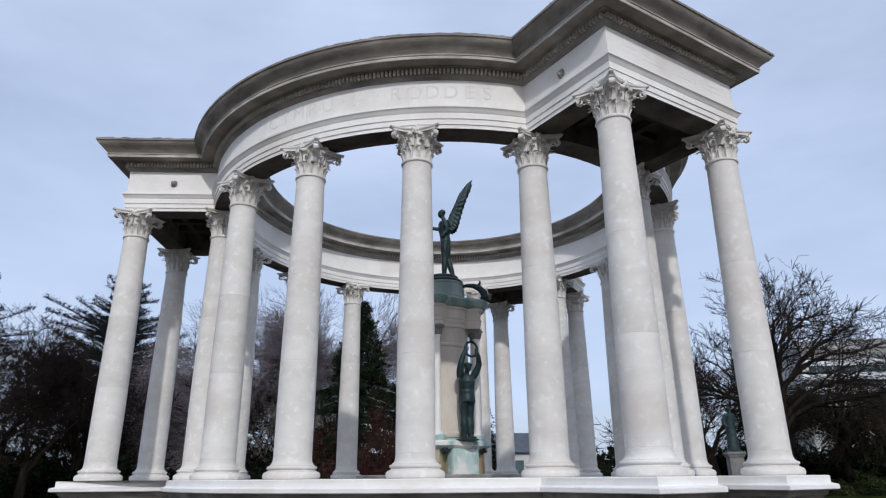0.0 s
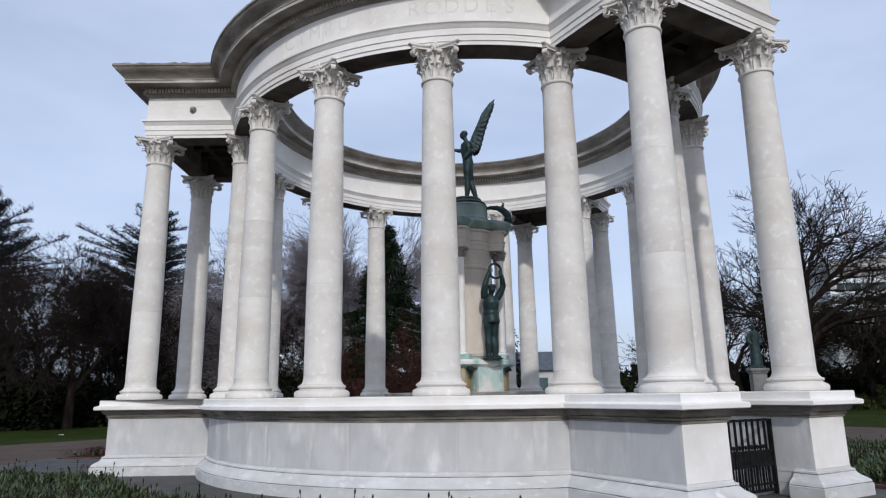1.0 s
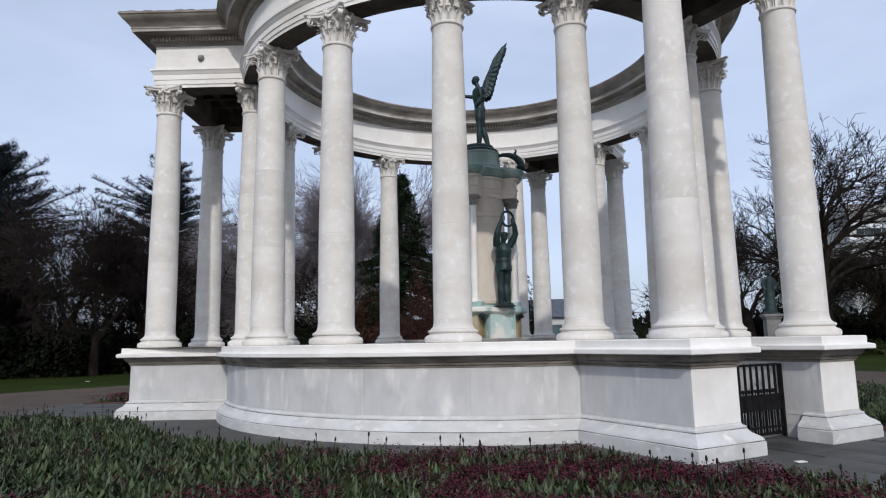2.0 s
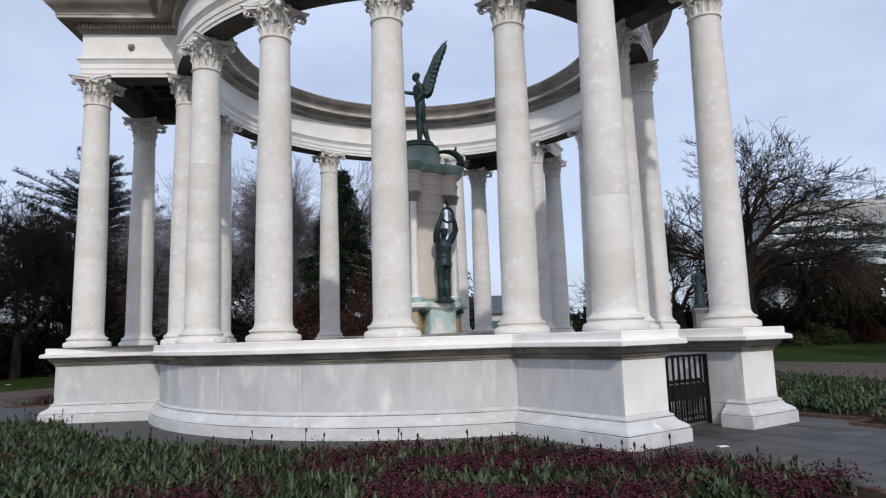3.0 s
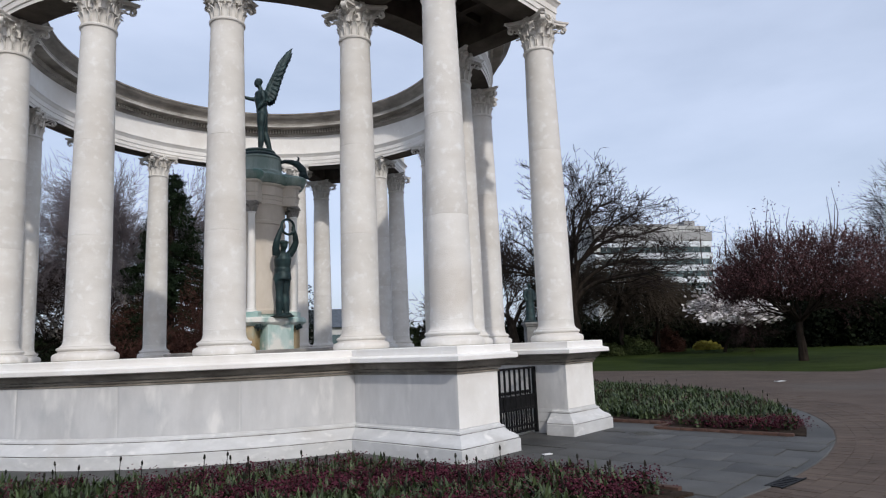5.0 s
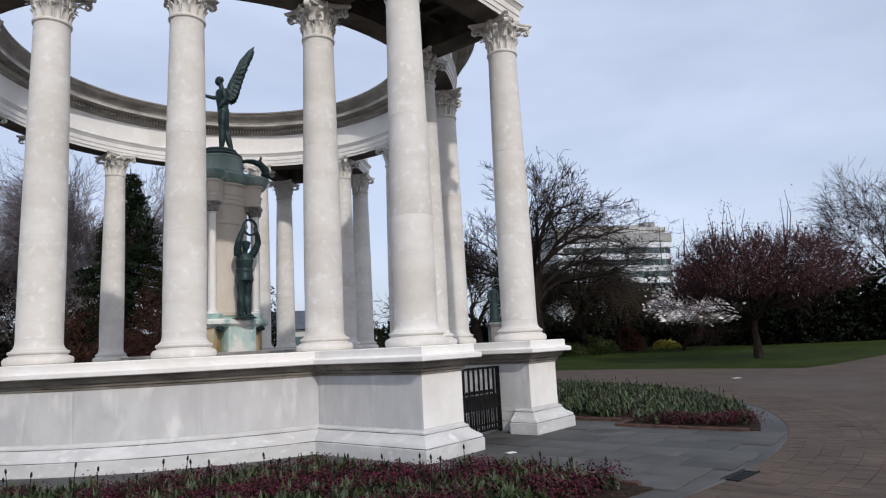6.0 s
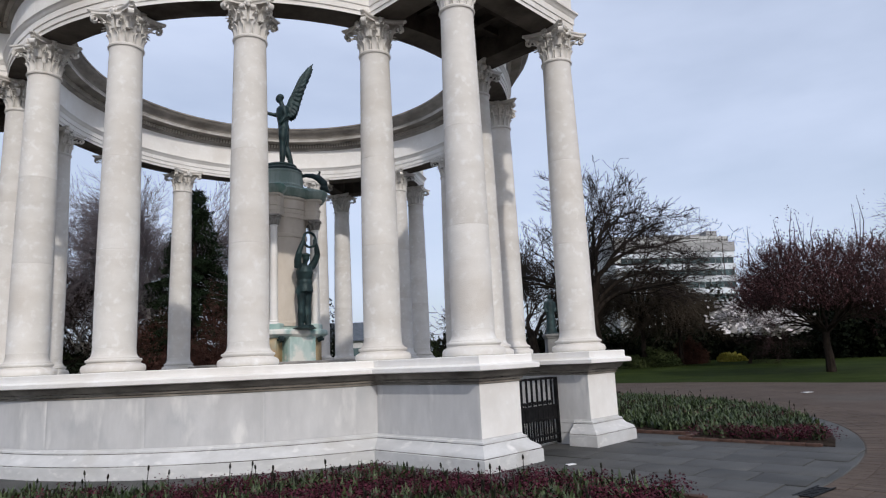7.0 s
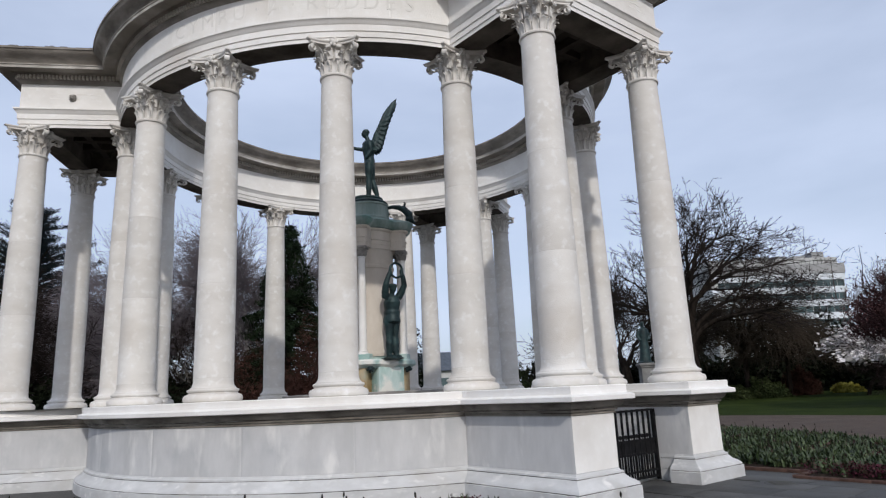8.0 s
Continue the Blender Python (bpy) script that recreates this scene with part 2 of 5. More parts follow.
def box(bm, x0, x1, y0, y1, z0, z1, m=None, bevel=0.0):
    geo = bmesh.ops.create_cube(bm, size=1.0)["verts"]
    for v in geo:
        v.co = Vector(((x0 + x1) / 2 + v.co.x * (x1 - x0), (y0 + y1) / 2 + v.co.y * (y1 - y0), (z0 + z1) / 2 + v.co.z * (z1 - z0)))
    if bevel:
        edges = list({e for v in geo for e in v.link_edges})
        res = bmesh.ops.bevel(bm, geom=edges, offset=bevel, segments=2, affect="EDGES", profile=0.5)
        geo = list({v for f in res["faces"] for v in f.verts} | {v for v in geo if v.is_valid})
    if m is not None:
        bmesh.ops.transform(bm, matrix=m, verts=geo)
    return bm


def lathe(bm, profile, n=32, m=None, a0=0.0, a1=360.0, caps=True):
    """Turns a profile of (radius, height) round the z axis."""
    full = abs(a1 - a0 - 360) < 1e-6
    count = n if full else n + 1
    rings = []
    for r, z in profile:
        ring = []
        for i in range(count):
            a = radians(a0 + (a1 - a0) * i / n)
            p = Vector((r * math.cos(a), r * math.sin(a), z))
            ring.append(bm.verts.new(m @ p if m is not None else p))
        rings.append(ring)
    for lo, hi in zip(rings, rings[1:]):
        for i in range(n):
            j = (i + 1) % count
            bm.faces.new((lo[i], lo[j], hi[j], hi[i]))
    if full and caps:
        if profile[0][0] > 1e-4:
            bm.faces.new(list(reversed(rings[0])))
        if profile[-1][0] > 1e-4:
            bm.faces.new(rings[-1])
    return bm


def tube(bm, points, radii, n=8, flat=1.0):
    """A tapered limb along points, closed at its ends."""
    rings = []
    pts = [Vector(p) for p in points]
    for i, (p, r) in enumerate(zip(pts, radii)):
        d = (pts[min(i + 1, len(pts) - 1)] - pts[max(i - 1, 0)]).normalized()
        side = d.cross(Vector((0, 1, 0.02))).normalized()
        up = side.cross(d)
        rings.append([bm.verts.new(p + r * (math.cos(2 * math.pi * k / n) * side + flat * math.sin(2 * math.pi * k / n) * up)) for k in range(n)])
    for lo, hi in zip(rings, rings[1:]):
        for k in range(n):
            bm.faces.new((lo[k], lo[(k + 1) % n], hi[(k + 1) % n], hi[k]))
    bm.faces.new(list(reversed(rings[0])))
    bm.faces.new(rings[-1])
    return bm


def ball(bm, centre, radii, m=None, n=12):
    geo = bmesh.ops.create_uvsphere(bm, u_segments=n, v_segments=max(6, n * 2 // 3), radius=1.0)["verts"]
    rot = m if m is not None else Matrix()
    for v in geo:
        v.co = Vector(centre) + rot @ Vector((v.co.x * radii[0], v.co.y * radii[1], v.co.z * radii[2]))
    return bm


# ---- plan of the memorial: a ring of columns with three porches ----
R, W, Q = 5.474, 1.399, 7.307         # ring of column axes; half width and reach of a porch's columns
MID = -109.16                         # bearing of the near arc's middle column
PORCHES = [MID + 60, MID + 180, MID - 60]
Z_LEDGE, Z_NECK, Z_ARCH, Z_FRIEZE, Z_TOP = 1.53, 6.906, 7.525, 7.97, 9.13


def axes(bearing):
    a = radians(bearing)
    u = Vector((math.cos(a), math.sin(a), 0))
    return u, Vector((-u.y, u.x, 0))


def outline(off, z, gate=False, first=0, steps=28, deep=False):
    """The memorial's outline, off metres outside the column axes. gate: one stretch from a gate to the next, with the passage's sides."""
    pts = []
    delta = math.degrees(math.asin((W + off) / (R + off)))
    reach = math.sqrt((R + off) ** 2 - (W + off) ** 2)
    for k in ([first] if gate else range(3)):
        u, v = axes(MID + 60 + 120 * k)
        if gate:
            jamb = min(0.9299, 1.36 - off)
            side = jamb if deep else 0.93
            start = [(R - 0.62, side), (7.42, side), (7.42, jamb), (Q + off, jamb)]
        else:
            start = [(Q + off, -W - off)]
        for a, b in start + [(Q + off, W + off)]:
            pts.append(u * a + v * b)
        for i in range(steps + 1):
            ang = radians(MID + 60 + 120 * k + delta + (120 - 2 * delta) * i / steps)
            pts.append(Vector(((R + off) * math.cos(ang), (R + off) * math.sin(ang), 0)))
        if gate:
            u, v = axes(MID + 180 + 120 * k)
            for a, b in [(Q + off, -W - off), (Q + off, -jamb), (7.42, -jamb), (7.42, -side), (R - 0.62, -side)]:
                pts.append(u * a + v * b)
        else:
            pts.append(None)
    if gate:
        a0, a1 = MID + 60 + 120 * first + 11.05, MID + 180 + 120 * first - 11.05
        for i in range(17):
            ang = radians(a1 + (a0 - a1) * i / 16)
            pts.append(Vector(((R - 0.62) * math.cos(ang), (R - 0.62) * math.sin(ang), 0)))
    return [p + Vector((0, 0, z)) for p in pts if p is not None]


def sweep(bm, rings, cap_low=False, cap_high=False):
    vs = [[bm.verts.new(p) for p in ring] for ring in rings]
    n = len(vs[0])
    for lo, hi in zip(vs, vs[1:]):
        for i in range(n):
            bm.faces.new((lo[i], lo[(i + 1) % n], hi[(i + 1) % n], hi[i]))
    if cap_high:
        bm.faces.new(vs[-1])
    if cap_low:
        bm.faces.new(list(reversed(vs[0])))
    return bm


memorial = thing("war_memorial", "pale Portland stone circular colonnade with three porches on a solid podium", "memorial")

# podium, stretch by stretch between the gates
PODIUM = [(0.63, -0.3), (0.63, 0.185), (0.612, 0.192), (0.612, 0.20), (0.618, 0.205), (0.605, 0.235), (0.575, 0.26), (0.51, 0.30), (0.485, 0.335), (0.468, 0.35), (0.468, 0.358), (0.474, 0.363), (0.470, 0.385),
          (0.438, 0.395), (0.425, 0.42)]
WALL = [(0.425, 0.42), (0.42, 1.145)]
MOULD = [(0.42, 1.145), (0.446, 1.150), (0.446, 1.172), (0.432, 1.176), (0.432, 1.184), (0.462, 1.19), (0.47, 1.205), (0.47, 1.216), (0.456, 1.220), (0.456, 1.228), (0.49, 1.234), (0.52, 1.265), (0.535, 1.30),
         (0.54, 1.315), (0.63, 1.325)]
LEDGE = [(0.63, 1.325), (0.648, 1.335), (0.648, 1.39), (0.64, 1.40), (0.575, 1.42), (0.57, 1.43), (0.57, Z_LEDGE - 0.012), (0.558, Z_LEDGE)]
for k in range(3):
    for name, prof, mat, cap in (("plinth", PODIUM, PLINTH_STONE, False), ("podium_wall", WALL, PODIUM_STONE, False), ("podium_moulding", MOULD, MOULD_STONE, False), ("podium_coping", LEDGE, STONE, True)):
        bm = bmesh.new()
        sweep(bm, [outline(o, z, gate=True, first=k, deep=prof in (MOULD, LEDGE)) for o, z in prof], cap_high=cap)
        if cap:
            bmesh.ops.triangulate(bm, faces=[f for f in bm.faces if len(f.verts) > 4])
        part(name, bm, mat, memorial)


for k in range(3):
    for o, z0, z1 in ((0.6150, 0.1885, 0.2020), (0.4715, 0.3500, 0.3600), (0.4350, 1.1755, 1.1850), (0.4590, 1.2195, 1.2290)):
        bm = bmesh.new()
        sweep(bm, [outline(o - 0.004, z0, gate=True, first=k), outline(o, z0 + 0.002, gate=True, first=k), outline(o, z1 - 0.002, gate=True, first=k), outline(o - 0.004, z1, gate=True, first=k)])
        part("moulding_joint", bm, GROOVE, memorial)


def ashlar(name, rings, spans, z0, z1, mat, parent, lip):
    """Blocks between pairs of places along an outline; each place is a point's number and a share of the way to the next."""
    back, face = rings

    def at(ring, s):
        i = int(s)
        return ring[i % len(ring)].lerp(ring[(i + 1) % len(ring)], s - i)

    for s0, s1 in spans:
        e = 0.02 * (s1 - s0)
        stops = [s0 + 0.15 * e, s0 + e] + [k for k in range(int(s0) + 1, int(math.ceil(s1))) if s0 + e < k < s1 - e] + [s1 - e, s1 - 0.15 * e]
        verts, faces = [], []
        for j, s in enumerate(stops):
            edge_ = j in (0, len(stops) - 1)
            for z, rim in ((z0, True), (z0 + lip, False), (z1 - lip, False), (z1, True)):
                p = at(back if rim or edge_ else face, s)
                verts.append((p.x, p.y, z))
        for j in range(len(stops) - 1):
            for k in range(3):
                a = 4 * j + k
                faces.append((a, a + 4, a + 5, a + 1))
        raw(name, verts, faces, mat, parent)


def spans_of(first, last, per):
    n = max(1, round((last - first) / per))
    return [(first + (last - first) * i / n, first + (last - first) * (i + 1) / n) for i in range(n)]


for k in range(3):
    rings = [outline(o, 0, gate=True, first=k) for o in (0.4235, 0.4300)]
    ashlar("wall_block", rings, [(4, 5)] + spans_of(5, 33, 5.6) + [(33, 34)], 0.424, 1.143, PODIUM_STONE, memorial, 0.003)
    # Pier fronts take the paler STONE: their sunward brightness is put into the colour.
    ashlar("pier_block", rings, [(3, 4), (34, 35)], 0.424, 1.143, STONE, memorial, 0.003)

# ---- columns ----
def base_mesh():
    bm = bmesh.new()
    pr = [(0.44, 0.0), (0.456, 0.012), (0.464, 0.035), (0.465, 0.06), (0.458, 0.088), (0.438, 0.110), (0.412, 0.117), (0.412, 0.124), (0.392, 0.130), (0.381, 0.142), (0.386, 0.155), (0.398, 0.158),
          (0.406, 0.170), (0.407, 0.183), (0.399, 0.198), (0.384, 0.204), (0.366, 0.206), (0.366, 0.218), (0.348, 0.228), (0.331, 0.252), (0.321, 0.285), (0.316, 0.325), (0.315, 0.372)]
    lathe(bm, pr, 40)
    return bm


def shaft_radius(s):
    """A straight lower third, then a swelling taper to the neck."""
    return 0.315 - 0.053 * max(0.0, (s - 0.22) / 0.78) ** 1.35


def drum_mesh(a, b, top):
    """One drum of the shaft, from a to b of its height, with a hair joint below."""
    bm = bmesh.new()
    h0, h1 = 0.37, Z_NECK - Z_LEDGE
    pr = [(shaft_radius(a) - 0.004, h0 + (h1 - 0.05 - h0) * a), (shaft_radius(a), h0 + (h1 - 0.05 - h0) * a + 0.005)]
    for i in range(1, 5):
        s = a + (b - a) * i / 4
        pr.append((shaft_radius(s), h0 + (h1 - 0.05 - h0) * s))
    if top:
        pr += [(0.262, h1 - 0.035), (0.267, h1 - 0.022), (0.284, h1 - 0.015), (0.290, h1 + 0.008), (0.284, h1 + 0.028), (0.265, h1 + 0.032)]
    lathe(bm, pr, 40)
    return bm


def leaf(bm, ang, r0, z0, h, width, out, curl):
    """An acanthus leaf that climbs the bell and rolls over at its tip."""
    rows = []
    u = Vector((math.cos(ang), math.sin(ang), 0))
    s = Vector((-u.y, u.x, 0))
    prof = [(0.0, 0.0, 0.8), (0.012, 0.30, 1.0), (0.018, 0.58, 1.05), (out * 0.55, 0.82, 0.95), (out, 0.97, 0.75), (out + curl * 0.7, 0.98, 0.5), (out + curl, 0.86, 0.3)]
    for o, zz, ww in prof:
        row = []
        for k in (-1, -0.5, 0, 0.5, 1):
            notch = 0.012 if k in (-0.5, 0.5) else 0.0
            row.append(bm.verts.new(u * (r0 + o + 0.02 + (0.018 if k == 0 else 0) - notch - 0.022 * abs(k)) + s * (k * ww * width / 2) + Vector((0, 0, z0 + h * zz))))
        rows.append(row)
    for a, b in zip(rows, rows[1:]):
        for i in range(4):
            bm.faces.new((a[i], a[i + 1], b[i + 1], b[i]))


def tongue(bm, ang, r0, z0, h, width):
    """A plain upright leaf with a round head, hollowed down its middle."""
    u = Vector((math.cos(ang), math.sin(ang), 0))
    s = Vector((-u.y, u.x, 0))
    rows = []
    for t, ww, o in ((0.0, 0.92, 0.020), (0.4, 1.0, 0.028), (0.72, 1.0, 0.040), (0.86, 0.86, 0.062), (0.95, 0.60, 0.078), (1.0, 0.24, 0.072), (0.93, 0.22, 0.0)):
        rows.append([bm.verts.new(u * (r0 + o - 0.026 * (1 - k * k) - (0.03 if abs(k) == 1 else 0)) + s * (k * ww * width / 2) + Vector((0, 0, z0 + h * t))) for k in (-1, -0.9, -0.45, 0, 0.45, 0.9, 1)])
    for a, b in zip(rows, rows[1:]):
        for i in range(6):
            bm.faces.new((a[i], a[i + 1], b[i + 1], b[i]))


def spiral(bm, ang, r_start, z_start, r_end, z_top, size):
    """A corner volute: a stem that leans out and coils under the abacus."""
    u = Vector((math.cos(ang), math.sin(ang), 0))
    s = Vector((-u.y, u.x, 0))
    path = []
    for i in range(7):
        t = i / 6
        path.append((r_start + (r_end - r_start) * t ** 1.7, z_start + (z_top - z_start) * (1 - (1 - t) ** 1.6)))
    for i in range(1, 15):
        a = math.pi / 2 - i / 14 * 2 * math.pi * 1.35
        rr = size * (1 - 0.6 * i / 14)
        path.append((r_end + rr * math.cos(a) * 1.0, z_top - size + rr * math.sin(a)))
    vs = []
    for i, (r, z) in enumerate(path):
        w = 0.052 if i < 7 else 0.052 - 0.001 * i
        vs.append([bm.verts.new(u * (r + d) + s * e + Vector((0, 0, z + d * 0.4))) for d, e in ((0.012, -w), (0.012, w), (-0.012, w), (-0.012, -w))])
    for a, b in zip(vs, vs[1:]):
        for k in range(4):
            bm.faces.new((a[k], a[(k + 1) % 4], b[(k + 1) % 4], b[k]))
    bm.faces.new(list(reversed(vs[0])))
    bm.faces.new(vs[-1])


def capital_mesh():
    bm = bmesh.new()
    top = 0.555
    lathe(bm, [(0.242, 0.02), (0.222, 0.15), (0.224, 0.28), (0.255, 0.37), (0.300, top - 0.09), (0.308, top - 0.085), (0.308, top - 0.07)], 32)
    for i in range(14):
        tongue(bm, radians(360 / 14 * i), 0.247, 0.03, 0.185, 0.104)
    for i in range(8):
        leaf(bm, radians(45 * i + 22.5), 0.242, 0.17, 0.16, 0.115, 0.085, 0.055)
    for i in range(4):
        leaf(bm, radians(90 * i + 45), 0.262, 0.24, 0.15, 0.14, 0.10, 0.06)
        spiral(bm, radians(90 * i + 45), 0.285, 0.25, 0.50, top - 0.085, 0.058)
        for d in (-1, 1):
            spiral(bm, radians(90 * i + d * 15), 0.275, 0.25, 0.318, top - 0.09, 0.036)
            leaf(bm, radians(90 * i + d * 24), 0.262, 0.25, 0.12, 0.08, 0.06, 0.05)
    # abacus with hollow sides, cut corners and a flower on each side
    def abacus(scale, z):
        ring = []
        for i in range(4):
            a = radians(90 * i)
            rot = Matrix.Rotation(a, 3, "Z")
            for k in range(-6, 7):
                t = k / 6
                ring.append(rot @ Vector(((0.295 + 0.138 * t * t) * scale, 0.388 * t * scale, 0)) + Vector((0, 0, z)))
        return ring
    sweep(bm, [abacus(0.96, top - 0.07), abacus(0.97, top - 0.04), abacus(1.02, top - 0.035), abacus(1.06, top - 0.018), abacus(1.06, top - 0.002)], cap_low=True, cap_high=True)
    for i in range(4):
        rot = Matrix.Rotation(radians(90 * i), 3, "Z")
        ball(bm, rot @ Vector((0.335, 0, top - 0.05)), (0.035, 0.05, 0.05), rot, 8)
        for k in range(5):
            a = 2 * math.pi * k / 5
            ball(bm, rot @ Vector((0.34, 0.05 * math.cos(a), top - 0.05 + 0.05 * math.sin(a))), (0.022, 0.03, 0.03), rot, 6)
    for vert in bm.verts:
        vert.co.z *= (Z_ARCH - Z_NECK) / top
    return bm


column = new("column")
column.parent = memorial
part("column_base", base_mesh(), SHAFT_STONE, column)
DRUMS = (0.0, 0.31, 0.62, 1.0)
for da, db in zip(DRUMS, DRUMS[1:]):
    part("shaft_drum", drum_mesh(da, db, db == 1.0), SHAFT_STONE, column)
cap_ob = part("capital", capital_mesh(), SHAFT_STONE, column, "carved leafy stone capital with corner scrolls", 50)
cap_ob.location.z = Z_NECK - Z_LEDGE


def column_spots():
    for b in PORCHES:
        u, v = axes(b)
        for s in (-1, 1):
            yield u * Q + v * (s * W), b
            yield u * math.sqrt(R * R - W * W) + v * (s * W), b + s * 15
    for k in range(3):
        for d in (-22.5, 0, 22.5):
            b = MID + 120 * k + d
            yield axes(b)[0] * R, b


for i, (p, b) in enumerate(column_spots()):
    m = pose(p.x, p.y, Z_LEDGE, 0, 0, b)
    if i == 0:
        column.matrix_basis = m
    else:
        copy_thing(column, m)

# ---- entablature ----
HALF = 0.27
ARCH = [(HALF - 0.02, Z_ARCH), (HALF - 0.02, 7.60), (HALF, 7.602), (HALF, 7.71), (HALF + 0.018, 7.712), (HALF + 0.018, 7.83), (HALF + 0.03, 7.84), (HALF + 0.045, 7.87), (HALF + 0.075, 7.915),
        (HALF + 0.085, 7.92), (HALF + 0.085, 7.955), (HALF - 0.005, Z_FRIEZE)]
FRIEZE = [(HALF - 0.005, Z_FRIEZE), (HALF - 0.005, 8.53)]
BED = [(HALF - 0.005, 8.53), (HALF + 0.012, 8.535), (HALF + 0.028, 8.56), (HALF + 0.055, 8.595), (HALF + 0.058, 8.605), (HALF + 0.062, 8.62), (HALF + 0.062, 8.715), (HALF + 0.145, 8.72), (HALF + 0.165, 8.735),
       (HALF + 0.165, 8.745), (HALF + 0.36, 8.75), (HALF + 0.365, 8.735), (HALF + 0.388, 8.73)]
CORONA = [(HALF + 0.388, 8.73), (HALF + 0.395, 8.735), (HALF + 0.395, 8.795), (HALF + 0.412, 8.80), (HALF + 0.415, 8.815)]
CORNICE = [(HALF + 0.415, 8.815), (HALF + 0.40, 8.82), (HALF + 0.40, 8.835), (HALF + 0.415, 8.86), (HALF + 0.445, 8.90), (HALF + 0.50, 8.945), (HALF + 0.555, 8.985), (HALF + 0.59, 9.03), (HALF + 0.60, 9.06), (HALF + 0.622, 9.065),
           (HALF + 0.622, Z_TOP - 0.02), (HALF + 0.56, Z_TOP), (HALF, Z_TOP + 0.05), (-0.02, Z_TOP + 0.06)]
for name, prof, mat in (("architrave", ARCH, STONE), ("frieze", FRIEZE, STONE), ("bed_moulding", BED, SOOT_SHADE_STONE), ("corona", CORONA, CORONA_STONE), ("cornice", CORNICE, SOOT_SHADE_STONE)):
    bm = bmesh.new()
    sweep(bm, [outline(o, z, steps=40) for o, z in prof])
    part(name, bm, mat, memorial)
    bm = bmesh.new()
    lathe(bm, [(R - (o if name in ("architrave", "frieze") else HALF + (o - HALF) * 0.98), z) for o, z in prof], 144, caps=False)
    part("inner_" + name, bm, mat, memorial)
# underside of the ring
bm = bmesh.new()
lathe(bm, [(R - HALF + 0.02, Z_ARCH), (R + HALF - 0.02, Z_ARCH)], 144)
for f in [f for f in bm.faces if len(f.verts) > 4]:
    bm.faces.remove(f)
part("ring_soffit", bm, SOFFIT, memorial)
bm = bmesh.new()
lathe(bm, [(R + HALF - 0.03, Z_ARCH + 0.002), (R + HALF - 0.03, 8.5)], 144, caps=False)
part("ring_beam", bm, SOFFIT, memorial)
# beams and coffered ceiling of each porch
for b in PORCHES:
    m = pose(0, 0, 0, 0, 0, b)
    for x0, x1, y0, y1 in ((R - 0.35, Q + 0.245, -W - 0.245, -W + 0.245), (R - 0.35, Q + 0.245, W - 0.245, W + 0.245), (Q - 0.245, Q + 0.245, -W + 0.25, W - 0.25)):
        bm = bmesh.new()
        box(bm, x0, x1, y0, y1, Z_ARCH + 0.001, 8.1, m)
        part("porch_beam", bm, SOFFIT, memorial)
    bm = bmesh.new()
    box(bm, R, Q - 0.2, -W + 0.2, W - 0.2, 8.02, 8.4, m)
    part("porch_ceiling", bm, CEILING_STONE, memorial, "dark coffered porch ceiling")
    bm = bmesh.new()
    box(bm, R - 0.1, Q + 0.1, -W - 0.1, W + 0.1, Z_TOP - 0.1, Z_TOP + 0.052, m)
    part("porch_roof", bm, LEAD, memorial)
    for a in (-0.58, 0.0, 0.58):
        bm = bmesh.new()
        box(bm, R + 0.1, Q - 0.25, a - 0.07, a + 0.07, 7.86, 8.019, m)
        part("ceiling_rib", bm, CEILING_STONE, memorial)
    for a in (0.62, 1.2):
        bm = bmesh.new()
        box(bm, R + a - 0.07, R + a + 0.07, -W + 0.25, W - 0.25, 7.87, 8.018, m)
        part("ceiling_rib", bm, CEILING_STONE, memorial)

rings = [outline(o, 0, steps=40) for o in (HALF - 0.006, HALF - 0.002)]
for k in range(3):
    o = 43 * k
    ashlar("frieze_block", rings, [(o, o + 1), (o + 1, o + 2)] + spans_of(o + 2, o + 42, 5) + [(o + 42, o + 43)], Z_FRIEZE + 0.002, 8.528, STONE, memorial, 0.003)

# dentils: one block, repeated along the bed moulding
bm = bmesh.new()
box(bm, -0.021, 0.021, -0.02, 0.065, 0.0, 0.085)
me_d = bpy.data.meshes.new("dentil")
bm.to_mesh(me_d)
bm.free()
dv, df = [], []
dverts = [v.co.copy() for v in me_d.vertices]
dfaces = [tuple(p.vertices) for p in me_d.polygons]


def dentil_row(line):
    """Blocks every 0.078 m along a line of points."""
    for a, b in zip(line, line[1:]):
        d = b - a
        n = max(1, round(d.length / 0.078))
        t = d.normalized()
        o = Vector((t.y, -t.x, 0))
        for i in range(n):
            p = a + d * ((i + 0.5) / n)
            base = len(dv)
            for c in dverts:
                dv.append(p + t * c.x + o * c.y + Vector((0, 0, c.z)))
            df.extend(tuple(base + k for k in f) for f in dfaces)


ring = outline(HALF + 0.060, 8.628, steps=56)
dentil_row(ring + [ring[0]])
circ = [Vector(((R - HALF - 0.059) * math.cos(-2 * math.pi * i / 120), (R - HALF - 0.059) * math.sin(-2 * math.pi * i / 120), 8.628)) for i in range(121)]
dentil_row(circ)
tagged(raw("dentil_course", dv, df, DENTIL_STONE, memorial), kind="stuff")

